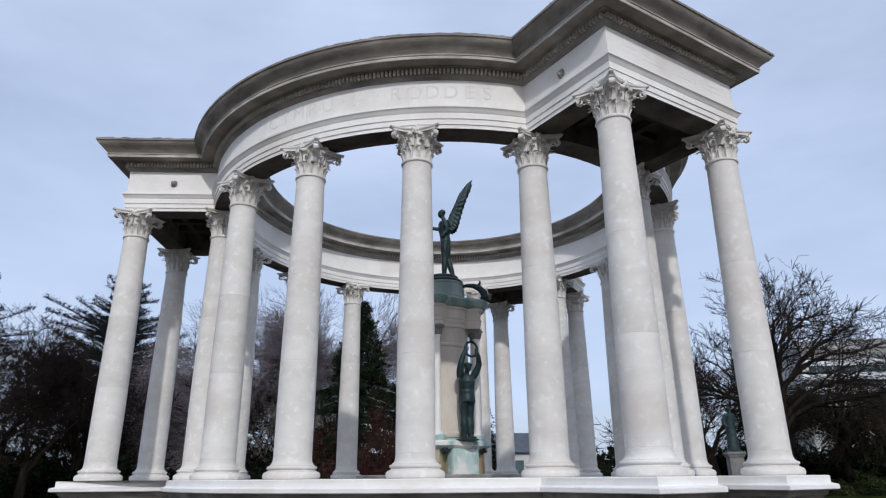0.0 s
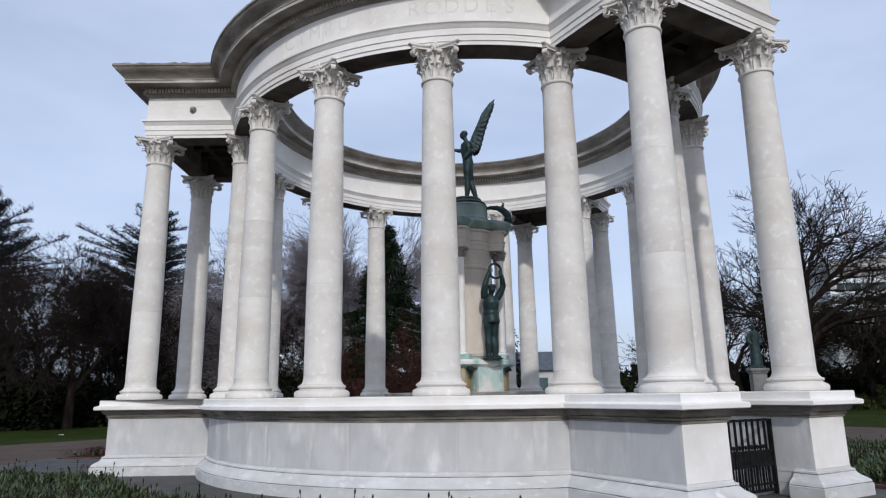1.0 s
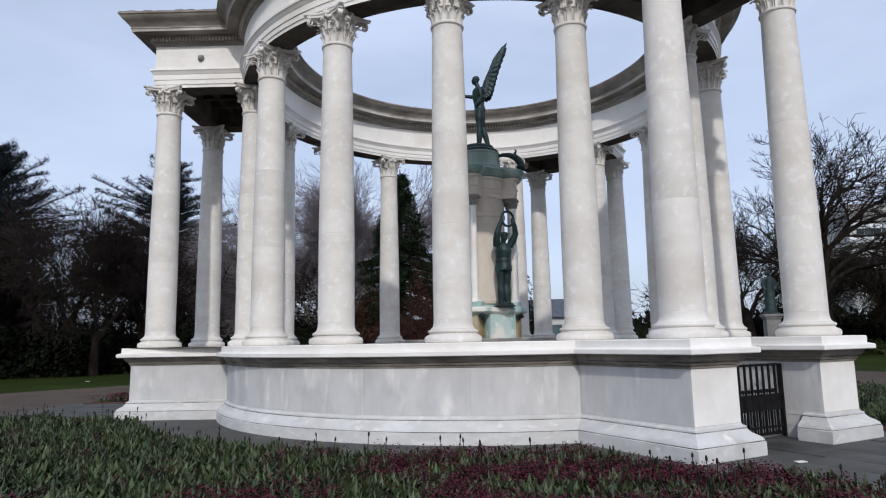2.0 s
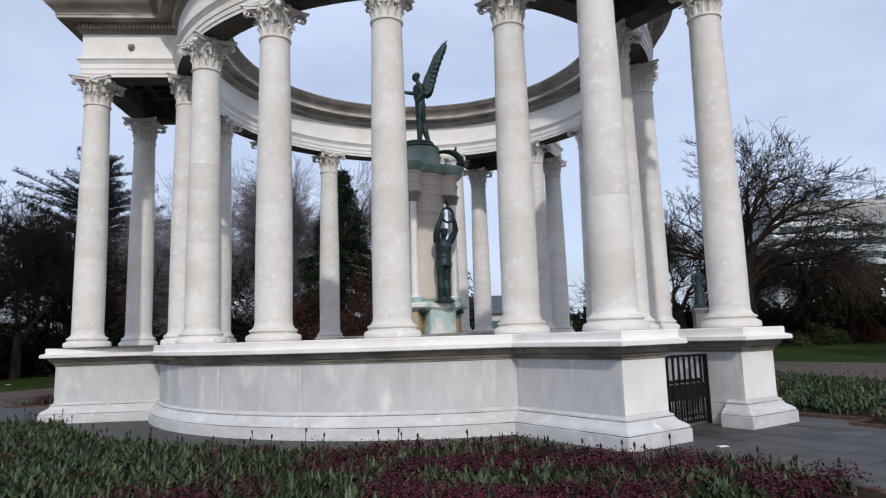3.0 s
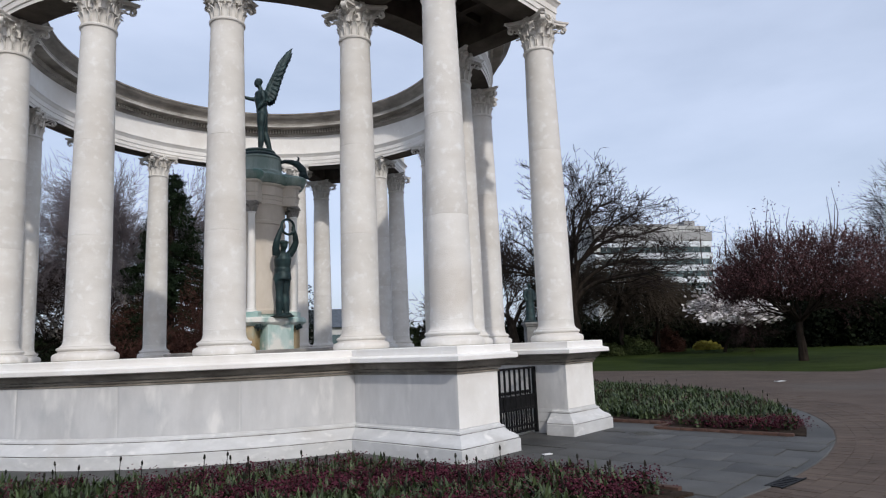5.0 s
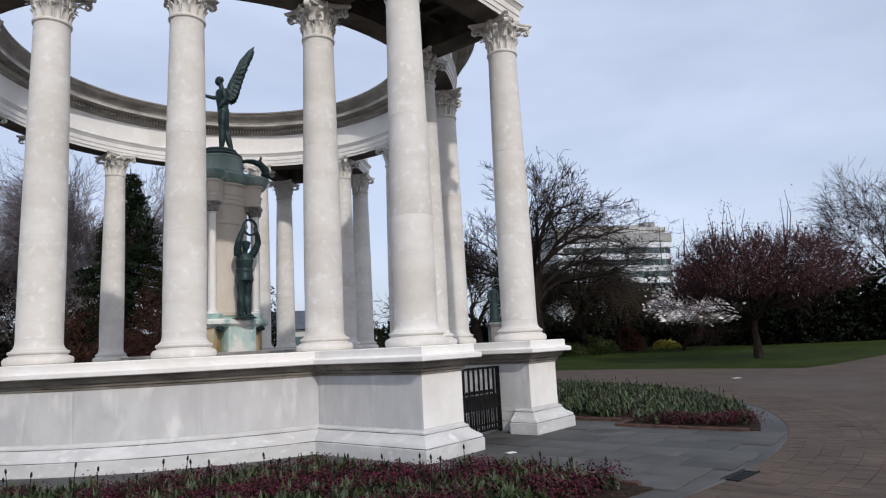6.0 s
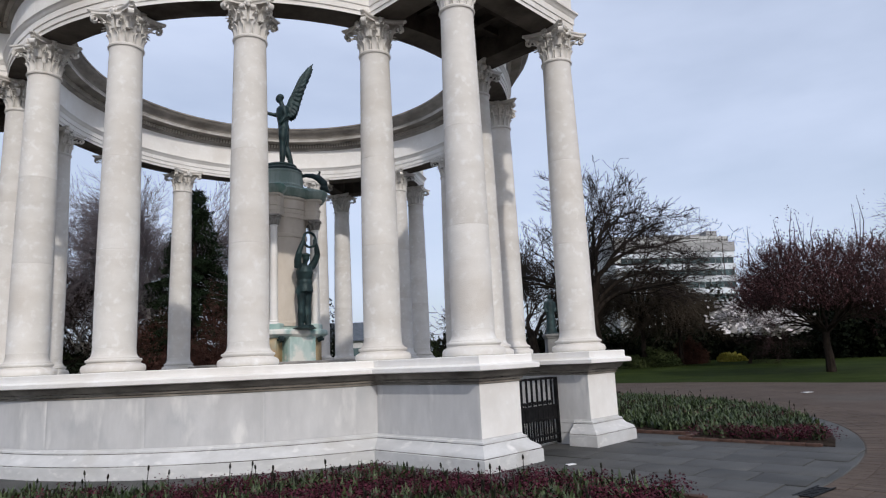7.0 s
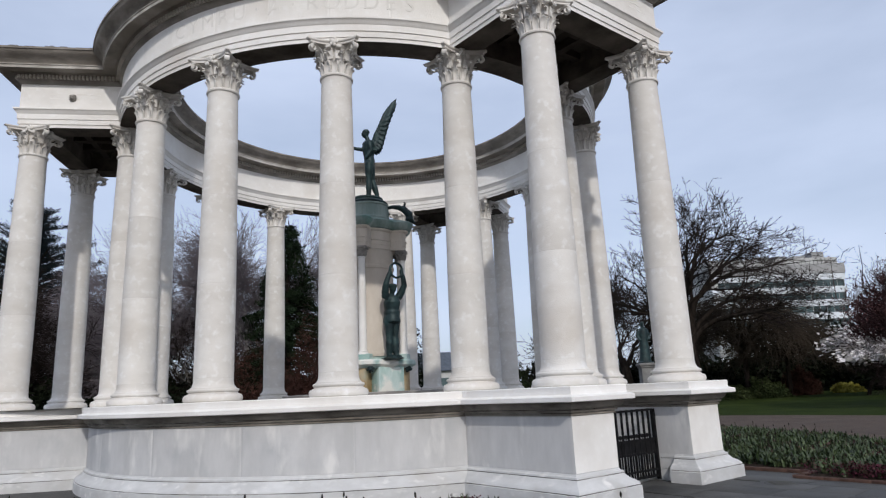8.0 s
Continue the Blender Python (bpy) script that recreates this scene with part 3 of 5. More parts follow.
# ragged lead flashing along the roof's edge
rng = random.Random(3)
fv, ff = [], []
ring = outline(HALF + 0.60, Z_TOP - 0.012, steps=56)
for a, b in zip(ring, ring[1:] + ring[:1]):
    d = b - a
    t = d.normalized()
    o = Vector((t.y, -t.x, 0))
    x = 0.0
    while x < d.length - 0.02:
        w = min(rng.uniform(0.05, 0.24), d.length - x)
        h = rng.choice((0.008, 0.010, 0.014, 0.018, 0.026)) * rng.uniform(0.7, 1.2)
        q = a + t * x
        base = len(fv)
        for g, e, z in ((0, 0.014, 0), (w, 0.014, 0), (w * 0.9, 0.004, h), (w * 0.1, 0.004, h), (0, -0.10, 0), (w, -0.10, 0), (w * 0.9, -0.09, h), (w * 0.1, -0.09, h)):
            fv.append(q + t * g + o * e + Vector((0, 0, z)))
        ff.extend(tuple(base + k for k in f) for f in ((0, 1, 2, 3), (1, 5, 6, 2), (5, 4, 7, 6), (4, 0, 3, 7), (3, 2, 6, 7)))
        x += w + (rng.uniform(0.02, 0.2) if rng.random() < 0.35 else 0.004)
tagged(raw("roof_flashing", fv, ff, FLASHING, memorial, "ragged grey lead flashing along the roof edge"), kind="stuff")

# ---- lettering cut in the frieze ----
def letter_curves(text, bearing_mid, size, z, step):
    """Letters one by one along the frieze of an arc, read from outside, left to right."""
    n = len(text)
    for i, ch in enumerate(text):
        if ch == " ":
            continue
        b = bearing_mid + (i - (n - 1) / 2) * step
        cu = bpy.data.curves.new("letter", "FONT")
        cu.body = ch
        cu.size, cu.align_x, cu.extrude = size, "CENTER", 0.004
        cu.materials.append(SHADE_STONE)
        ob = new("letter", cu)
        ob.parent = memorial
        r = R + HALF - 0.002
        a = radians(b)
        ob.matrix_basis = pose(r * math.cos(a), r * math.sin(a), z, 90, 0, b + 90)


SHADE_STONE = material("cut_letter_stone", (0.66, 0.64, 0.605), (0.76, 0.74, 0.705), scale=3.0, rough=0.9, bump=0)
letter_curves("CYMRU·A·RODDES", MID + 13.6, 0.40, 8.15, 3.42)
# worn lettering on the porches that can no longer be read: thin plain bars
for b, side in ((MID - 60, 1), (MID + 60, 0)):
    for s0, s1 in (((-0.62, -0.42), (-0.33, -0.12), (0.22, 0.42)) if side else ((-1.25, -0.95), (-0.8, -0.35), (0.1, 0.6), (0.85, 1.25))):
        for z in (8.20, 8.30):
            bm = bmesh.new()
            if side:
                box(bm, 6.55 + s0, 6.55 + s1, W + HALF - 0.01, W + HALF + 0.0005, z, z + 0.02, pose(0, 0, 0, 0, 0, b))
            else:
                box(bm, Q + HALF - 0.012, Q + HALF + 0.0005, s0, s1, z, z + 0.02, pose(0, 0, 0, 0, 0, b))
            part("worn_letter", bm, STONE, memorial)


# small carved lion masks on the porch sides
def lion_mask():
    bm = bmesh.new()
    ball(bm, (0, 0, 0), (0.05, 0.055, 0.065), n=10)
    ball(bm, (0.05, 0, -0.02), (0.035, 0.03, 0.03), n=8)
    for s in (-1, 1):
        ball(bm, (0.0, 0.045 * s, 0.055), (0.02, 0.02, 0.02), n=6)
        ball(bm, (0.035, 0.022 * s, 0.02), (0.015, 0.014, 0.012), n=6)
    for k in range(9):
        a = 2 * math.pi * k / 9
        ball(bm, (-0.015, 0.06 * math.cos(a), 0.066 * math.sin(a)), (0.025, 0.026, 0.026), n=6)
    return bm


for k, b in enumerate(PORCHES):
    for s in (-1, 1):
        u, v = axes(b)
        p = u * 6.5 + v * (s * (W + HALF + 0.02))
        ob = part("lion_mask", lion_mask(), LEAD, memorial, "small dark weathered lion mask spout")
        ob.matrix_basis = pose(p.x, p.y, 8.22, 0, 0, b + 90 * s)

# ---- iron gate in the porch facing the drive ----
gate = thing("metal_gate", "closed black wrought iron gate between stone piers", "gate")
gate.matrix_basis = pose(0, 0, 0.03, 0, 0, MID + 60)
GU = 7.10
for z0, z1, d in ((1.06, 1.095, 0.02), (0.60, 0.64, 0.02), (0.44, 0.60, 0.008), (0.40, 0.44, 0.02), (0.14, 0.17, 0.02), (0.04, 0.08, 0.02)):
    for s in (-1, 1):
        bm = bmesh.new()
        box(bm, GU - d, GU + d, 0.01 if s > 0 else -0.88, 0.88 if s > 0 else -0.01, z0, z1)
        part("rail", bm, IRON, gate)
bm_bar = bmesh.new()
box(bm_bar, -0.015, 0.015, -0.015, 0.015, 0.04, 1.10, bevel=0.003)
bar_mesh = part("bar", bm_bar, IRON, gate)
bar_mesh.location = (GU, -0.77, 0)
for i in range(1, 12):
    shared("bar", bar_mesh.data, gate, pose(GU, -0.77 + 0.14 * i, 0))
bm = bmesh.new()
box(bm, -0.009, 0.009, -0.009, 0.009, 0.06, 0.42)
dog = part("dog_bar", bm, IRON, gate)
dog.location = (GU, -0.70, 0)
for i in range(1, 11):
    shared("dog_bar", dog.data, gate, pose(GU, -0.70 + 0.14 * i, 0))
bm = bmesh.new()
ball(bm, (0, 0, 0.69), (0.026, 0.026, 0.034), n=8)
tube(bm, [(0, 0, 0.63), (0, 0, 0.67)], [0.010, 0.008], 6)
fin = part("finial", bm, IRON, gate)
fin.location = (GU, -0.70, 0)
for i in range(1, 11):
    shared("finial", fin.data, gate, pose(GU, -0.70 + 0.14 * i, 0))
for s in (-1, 1):
    bm = bmesh.new()
    box(bm, GU - 0.03, GU + 0.03, s * 0.905 - 0.022, s * 0.905 + 0.022, 0, 1.09)
    part("gate_post", bm, IRON, gate)

# ---- fountain pedestal in the middle of the court ----
PB = MID + 60                                   # bearing that the visible bronze soldier faces
pedestal = thing("fountain_pedestal", "tall pale stone fountain pedestal with green copper stains", "pedestal")


def lobed(radius, lobe, width, z, n=96, turn=0.0):
    """A round plan that swells over the six colonnettes."""
    ring = []
    for i in range(n):
        th = 360 * i / n
        best = 0.0
        for c in COLS:
            d = abs((th - c - turn + 180) % 360 - 180)
            best = max(best, max(0.0, 1 - (d / width) ** 4))
        ring.append(Vector(((radius + lobe * best) * math.cos(radians(th)), (radius + lobe * best) * math.sin(radians(th)), z)))
    return ring


COLS = [PB + 120 * k + d for k in range(3) for d in (-43, 43)]
bm = bmesh.new()
lathe(bm, [(1.98, 0.02), (1.98, 1.50), (2.05, 1.53), (2.06, 1.585), (2.02, 1.60), (1.86, 1.60), (1.84, 1.56), (1.84, 1.50)], 64)
part("basin_rim", bm, LEAD, pedestal, "dark stained basin rim")
for k in range(6):
    bm = bmesh.new()
    m = pose(0, 0, 0, 0, 0, PB + 60 * k)
    box(bm, 0.55, 0.92, -0.35, 0.35, 1.45, 2.16, m, bevel=0.02)
    box(bm, 0.55, 0.96, -0.38, 0.38, 1.45, 1.58, m, bevel=0.015)
    part("die", bm, VERDIGRIS if k % 2 == 0 else OCHRE, pedestal, "streaked stone die" if k % 2 else "green-streaked stone die")
bm = bmesh.new()
sweep(bm, [lobed(0.92, 0.06, 26, 2.14), lobed(0.95, 0.07, 26, 2.17), lobed(1.0, 0.09, 26, 2.205), lobed(1.01, 0.10, 26, 2.22), lobed(1.01, 0.10, 26, 2.295), lobed(0.98, 0.10, 26, 2.325), lobed(0.9, 0.1, 26, 2.335)], True, True)
part("stage", bm, VERDIGRIS, pedestal, "pale stone stage stained with verdigris")
bm = bmesh.new()
sweep(bm, [lobed(0.62, 0.36, 17, 2.32), lobed(0.62, 0.36, 17, 2.45), lobed(0.60, 0.34, 17, 2.47)], True, True)
part("subplinth", bm, VERDIGRIS, pedestal)
bm = bmesh.new()
lathe(bm, [(0.66, 2.42), (0.66, 2.50), (0.63, 2.53), (0.615, 2.56), (0.61, 4.52), (0.635, 4.54), (0.635, 4.60), (0.615, 4.62), (0.615, 5.3)], 56)
part("drum", bm, DRUM_STONE, pedestal)
for c in COLS:
    colo = new("colonnette")
    colo.parent = pedestal
    p = axes(c)[0] * 0.84
    colo.matrix_basis = pose(p.x, p.y, 2.43, 0, 0, c)
    if c == COLS[0]:
        bm = bmesh.new()
        lathe(bm, [(0.135, 0.0), (0.14, 0.03), (0.12, 0.06), (0.105, 0.075), (0.115, 0.09), (0.10, 0.11)], 20)
        o1 = part("colonnette_base", bm, STONE, colo)
        bm = bmesh.new()
        lathe(bm, [(0.092, 0.11), (0.088, 1.2), (0.076, 2.28), (0.09, 2.30), (0.09, 2.32)], 20)
        o2 = part("colonnette_shaft", bm, STONE, colo)
        bm = bmesh.new()
        lathe(bm, [(0.078, 2.32), (0.085, 2.42), (0.11, 2.5), (0.12, 2.52)], 16)
        for i in range(8):
            leaf(bm, radians(45 * i), 0.075, 2.33, 0.12, 0.07, 0.03, 0.02)
        for i in range(4):
            spiral(bm, radians(45 + 90 * i), 0.09, 2.40, 0.14, 2.535, 0.028)
        box(bm, -0.135, 0.135, -0.135, 0.135, 2.53, 2.57, bevel=0.008)
        o3 = part("colonnette_capital", bm, LEAD, colo, "dark weathered leafy capital", 50)
    else:
        for o in (o1, o2, o3):
            shared(o.name.split(".")[0], o.data, colo, Matrix())
bm = bmesh.new()
sweep(bm, [lobed(0.64, 0.31, 15, 5.0), lobed(0.64, 0.31, 15, 5.10), lobed(0.655, 0.31, 15, 5.104), lobed(0.655, 0.31, 15, 5.20), lobed(0.675, 0.31, 15, 5.21), lobed(0.675, 0.31, 15, 5.235), lobed(0.645, 0.31, 15, 5.24), lobed(0.645, 0.31, 15, 5.43), lobed(0.68, 0.32, 15, 5.45), lobed(0.70, 0.32, 15, 5.46), lobed(0.70, 0.32, 16, 5.50)], True, True)
part("entablature_block", bm, DRUM_STONE, pedestal)
bm = bmesh.new()
sweep(bm, [lobed(0.70, 0.32, 16, 5.50), lobed(0.75, 0.32, 17, 5.52), lobed(0.78, 0.32, 18, 5.56), lobed(0.82, 0.32, 19, 5.62), lobed(0.835, 0.32, 19, 5.68), lobed(0.80, 0.31, 19, 5.71), lobed(0.56, 0.2, 16, 5.80)], True, True)
part("copper_cornice", bm, COPPER, pedestal, "green copper-stained swelling cornice")
bm = bmesh.new()
lathe(bm, [(0.60, 5.75), (0.60, 5.84), (0.56, 5.87), (0.545, 5.92), (0.54, 6.16), (0.555, 6.18), (0.555, 6.21), (0.50, 6.24)], 48)
part("copper_drum", bm, PALE_COPPER, pedestal, "pale green stained drum beneath the statue")
bm = bmesh.new()
lathe(bm, [(0.50, 6.22), (0.52, 6.24), (0.52, 6.28), (0.48, 6.31), (0.40, 6.33), (0.39, 6.36), (0.405, 6.39), (0.385, 6.425), (0.0, 6.44)], 40)
part("statue_base", bm, BRONZE, pedestal, "dark stepped bronze base")
for s in (-1, 1):
    for k in range(3):
        p = axes(PB + 120 * k + 32 * s)[0] * 0.99
        bm = bmesh.new()
        ball(bm, (0, 0, 0), (0.07, 0.065, 0.075), n=10)
        ball(bm, (0.06, 0, -0.03), (0.05, 0.04, 0.04), n=8)
        for q in range(7):
            a = 2 * math.pi * q / 7
            ball(bm, (-0.02, 0.07 * math.cos(a), 0.075 * math.sin(a)), (0.03, 0.03, 0.03), n=6)
        ob = part("spout", bm, BRONZE, pedestal, "dark bronze lion spout")
        ob.matrix_basis = pose(p.x, p.y, 2.13, 0, 0, PB + 120 * k + 32 * s)


# ---- bronzes: each one plain cast ----
def cast(name, bm, label, category, m, voxel=0.016):
    ob = part(name, bm, BRONZE, None, label, 0)
    rm = ob.modifiers.new("cast", "REMESH")
    rm.mode, rm.voxel_size, rm.use_smooth_shade = "VOXEL", voxel, True
    sm = ob.modifiers.new("wax", "SMOOTH")
    sm.factor, sm.iterations = 0.5, 3
    ob.matrix_world = m
    return tagged(ob, category=category)


def winged_figure():
    bm = bmesh.new()
    # standing leg, trailing leg, feet
    tube(bm, [(0.04, -0.08, 0.04), (0.055, -0.08, 0.30), (0.05, -0.085, 0.50), (0.06, -0.085, 0.72), (0.07, -0.08, 0.95)], [0.055, 0.082, 0.07, 0.108, 0.118], 12)
    tube(bm, [(0.27, 0.09, 0.05), (0.20, 0.09, 0.30), (0.14, 0.09, 0.52), (0.11, 0.085, 0.74), (0.09, 0.075, 0.95)], [0.052, 0.08, 0.07, 0.106, 0.118], 12)
    ball(bm, (-0.03, -0.08, 0.035), (0.12, 0.045, 0.04), n=12)
    ball(bm, (0.25, 0.09, 0.035), (0.12, 0.045, 0.04), n=12)
    # hips, belly, chest, shoulders
    ball(bm, (0.085, 0, 0.98), (0.115, 0.165, 0.13), n=16)
    tube(bm, [(0.085, 0, 0.95), (0.065, 0, 1.13), (0.06, 0, 1.30), (0.075, 0, 1.48), (0.08, 0, 1.56)], [0.145, 0.13, 0.165, 0.18, 0.12], 16, 1.2)
    ball(bm, (0.04, -0.07, 1.40), (0.09, 0.085, 0.08), n=12)
    ball(bm, (0.04, 0.07, 1.40), (0.09, 0.085, 0.08), n=12)
    # neck, head, hair
    tube(bm, [(0.06, 0, 1.52), (0.02, 0, 1.68)], [0.065, 0.056], 12)
    ball(bm, (-0.025, 0, 1.77), (0.095, 0.078, 0.115), n=16)
    ball(bm, (0.0, 0, 1.82), (0.098, 0.088, 0.085), n=14)
    ball(bm, (-0.105, 0, 1.75), (0.02, 0.016, 0.022), n=8)
    # arms: one held forward, one hanging
    tube(bm, [(0.08, 0.17, 1.50), (-0.02, 0.20, 1.46), (-0.14, 0.20, 1.42), (-0.30, 0.17, 1.44), (-0.44, 0.13, 1.48)], [0.075, 0.066, 0.055, 0.045, 0.036], 10)
    ball(bm, (-0.47, 0.12, 1.49), (0.055, 0.03, 0.03), n=8)
    tube(bm, [(0.09, -0.17, 1.50), (0.11, -0.20, 1.36), (0.13, -0.20, 1.24), (0.05, -0.20, 1.12), (-0.02, -0.18, 1.04)], [0.075, 0.066, 0.055, 0.046, 0.036], 10)
    # wings: a broad leading edge with overlapping feathers
    for s in (-1, 1):
        lead = [(0.15, 0.05 * s, 1.42), (0.25, 0.10 * s, 1.70), (0.36, 0.12 * s, 1.95), (0.49, 0.13 * s, 2.28), (0.70, 0.14 * s, 2.60)]
        tube(bm, lead, [0.055, 0.055, 0.045, 0.035, 0.015], 8)
        edge_r = [(0.26, 1.24), (0.36, 1.30), (0.43, 1.45), (0.50, 1.72), (0.58, 2.0), (0.68, 2.3), (0.78, 2.56), (0.81, 2.70)]
        edge_l = [(0.66, 2.56), (0.50, 2.28), (0.38, 1.98), (0.28, 1.72), (0.20, 1.45)]
        plate = edge_r + edge_l
        lo = [bm.verts.new((x, 0.12 * s - 0.02, z)) for x, z in plate]
        hi = [bm.verts.new((x, 0.12 * s + 0.02, z)) for x, z in plate]
        bm.faces.new(lo)
        bm.faces.new(list(reversed(hi)))
        for i in range(len(plate)):
            bm.faces.new((lo[i], hi[i], hi[(i + 1) % len(plate)], lo[(i + 1) % len(plate)]))
        for i in range(13):
            t = i / 12
            k = min(t * (len(edge_r) - 1), len(edge_r) - 1.001)
            a = int(k)
            x = edge_r[a][0] + (edge_r[a + 1][0] - edge_r[a][0]) * (k - a)
            z = edge_r[a][1] + (edge_r[a + 1][1] - edge_r[a][1]) * (k - a)
            k2 = t * 0.82 * (len(lead) - 1)
            a = int(k2)
            p = Vector(lead[a]).lerp(Vector(lead[a + 1]), k2 - a)
            tip = Vector((x + 0.02, 0.15 * s, z - 0.01))
            tube(bm, [p, (p + tip) / 2 + Vector((0, 0.015 * s, -0.03)), tip], [0.04, 0.05, 0.016], 6, 0.45)
    return bm


cast("statue", winged_figure(), "dark bronze statue of a standing winged figure on the pedestal", "statue", pose(0.0, 0, 6.43, 0, 0, 6))


def soldier_figure():
    bm = bmesh.new()
    for s in (-1, 1):
        tube(bm, [(0.02 * s, 0.075 * s, 0.05), (0.0, 0.075 * s, 0.32), (0.0, 0.075 * s, 0.50), (0.0, 0.075 * s, 0.80), (0.0, 0.06 * s, 0.95)], [0.058, 0.082, 0.072, 0.102, 0.115], 12)
        ball(bm, (0.07, 0.085 * s, 0.04), (0.13, 0.045, 0.042), n=12)
    # tunic with flared skirt and belt
    tube(bm, [(0, 0, 0.82), (0, 0, 0.90), (0.0, 0, 1.04), (0.0, 0, 1.10), (0.01, 0, 1.30), (0.01, 0, 1.44)], [0.205, 0.20, 0.175, 0.168, 0.20, 0.15], 16, 0.85)
    tube(bm, [(0, 0, 1.03), (0, 0, 1.09)], [0.185, 0.185], 16, 0.85)
    tube(bm, [(0.01, 0, 1.44), (0.04, 0, 1.56)], [0.062, 0.055], 10)
    ball(bm, (0.06, 0, 1.62), (0.088, 0.073, 0.105), n=14)
    ball(bm, (0.045, 0, 1.685), (0.115, 0.105, 0.06), n=14)
    for s in (-1, 1):
        tube(bm, [(0.01, 0.15 * s, 1.40), (0.08, 0.21 * s, 1.55), (0.15, 0.23 * s, 1.70), (0.18, 0.19 * s, 1.87), (0.18, 0.14 * s, 2.00)], [0.088, 0.078, 0.066, 0.054, 0.042], 10)
        ball(bm, (0.18, 0.135 * s, 2.03), (0.034, 0.034, 0.044), n=8)
    # wreath held overhead, and a cloak hanging behind
    for i in range(24):
        a0, a1 = 2 * math.pi * i / 24, 2 * math.pi * (i + 1) / 24
        tube(bm, [(0.20, 0.155 * math.cos(a0), 2.03 + 0.175 * math.sin(a0)), (0.20, 0.155 * math.cos(a1), 2.03 + 0.175 * math.sin(a1))], [0.034, 0.029], 6)
    tube(bm, [(-0.09, 0, 1.38), (-0.13, 0, 1.0), (-0.12, 0, 0.6)], [0.08, 0.11, 0.08], 10, 0.5)
    ball(bm, (0.0, 0, 0.0), (0.28, 0.24, 0.03), n=16)
    return bm


sp = axes(PB)[0] * 0.98
cast("statue", soldier_figure(), "bronze soldier statue raising a wreath overhead on the pedestal's stage", "statue", pose(sp.x, sp.y, 2.34, 0, 0, PB + 2) @ Matrix.Diagonal((1.08, 1.14, 1.0, 1.0)))


def dolphin():
    bm = bmesh.new()
    tube(bm, [(-0.12, 0, 0.40), (0.05, 0, 0.44), (0.22, 0, 0.42), (0.38, 0, 0.34), (0.50, 0, 0.20), (0.53, 0, 0.06)], [0.03, 0.05, 0.065, 0.085, 0.10, 0.06], 10)
    ball(bm, (0.50, 0, 0.08), (0.11, 0.10, 0.10), n=12)
    tube(bm, [(0.55, 0, 0.05), (0.64, 0, -0.02)], [0.06, 0.025], 8)
    tube(bm, [(0.36, 0, 0.40), (0.40, 0, 0.52), (0.34, 0, 0.56)], [0.05, 0.03, 0.01], 6, 0.4)
    for s in (-1, 1):
        tube(bm, [(-0.10, 0, 0.40), (-0.18, 0.06 * s, 0.46), (-0.26, 0.10 * s, 0.44)], [0.03, 0.035, 0.01], 6)
    return bm


dp = axes(COLS[1])[0]
cast("dolphin", dolphin(), "dark bronze dolphin spout on the copper cornice", "sculpture", pose(dp.x * 0.58, dp.y * 0.58, 5.72, 0, 0, COLS[1]), 0.014)

# ---- ground ----
def bank(x, y):
    """The lawn climbs gently towards the shrub border north-east of the drive."""
    k = min(1.0, max(0.0, x / 12)) * min(1.0, max(0.0, y / 14))
    return 0.014 * min(60.0, max(0.0, math.hypot(x, y) - 24)) * k * k * (3 - 2 * k)


def sheet(rows, z):
    """Strips of quads between lines of (x, y), which follow the lie of the ground."""
    bm = bmesh.new()
    vs = [[bm.verts.new((x, y, z + bank(x, y))) for x, y in row] for row in rows]
    for lo, hi in zip(vs, vs[1:]):
        for i in range(len(lo) - 1):
            bm.faces.new((lo[i], lo[i + 1], hi[i + 1], hi[i]))
    return bm


xs = (-2500, -60, 0, 3, 6, 9, 12, 16, 20, 24, 28, 32, 36, 40, 46, 52, 60, 75, 90, 140, 2500)
ys = (-2500, -60, 0, 8, 12, 16, 20, 24, 28, 32, 36, 40, 46, 52, 60, 75, 90, 140, 2500)
ground = part("ground", sheet([[(x, y) for x in xs] for y in ys], -0.02), GRASS)
tagged(ground, "wide mown green park lawn", "lawn", kind="structure")

# brown drive that sweeps round the memorial, edged by the lawn
edge = [(-80, -30), (-30, -9), (-21, -2), (-18.2, 3.2), (-17.3, 5.6), (-16.1, 7.9), (-13, 12.2), (-9, 15.6), (-5, 17.6), (0, 18.9), (4, 19.2), (8, 18.5), (11.5, 16.9), (14.6, 14.3), (16.6, 12.0), (18.1, 9.6), (19.2, 7.4),
        (20.2, 6.2), (22.4, 7.3), (26, 9.5), (40, 17), (90, 44)]
tagged(part("drive", sheet([[(x, -60) for x, y in edge], [(x, -31) for x, y in edge], edge], 0.0), TARMAC), "brown tarmac drive around the memorial", "drive", kind="structure")

# paved circle with slabs along the gate paths
bm = bmesh.new()
lathe(bm, [(0.0005, 0.012)] + [(r, 0.012) for r in (4.5, 5.5, 6.5, 7.5, 8.5, 9.5, 10.5, 11.5)] + [(11.52, -0.01)], 96, caps=False)
pavement = tagged(part("pavement", bm, SLAB), "grey stone slab paving round the podium", "pavement", kind="structure")
bm = bmesh.new()
lathe(bm, [(0.0005, 0.03), (4.8, 0.03)], 64, caps=False)
tagged(part("court_floor", bm, STONE), "pale stone floor of the inner court", "floor", kind="structure")

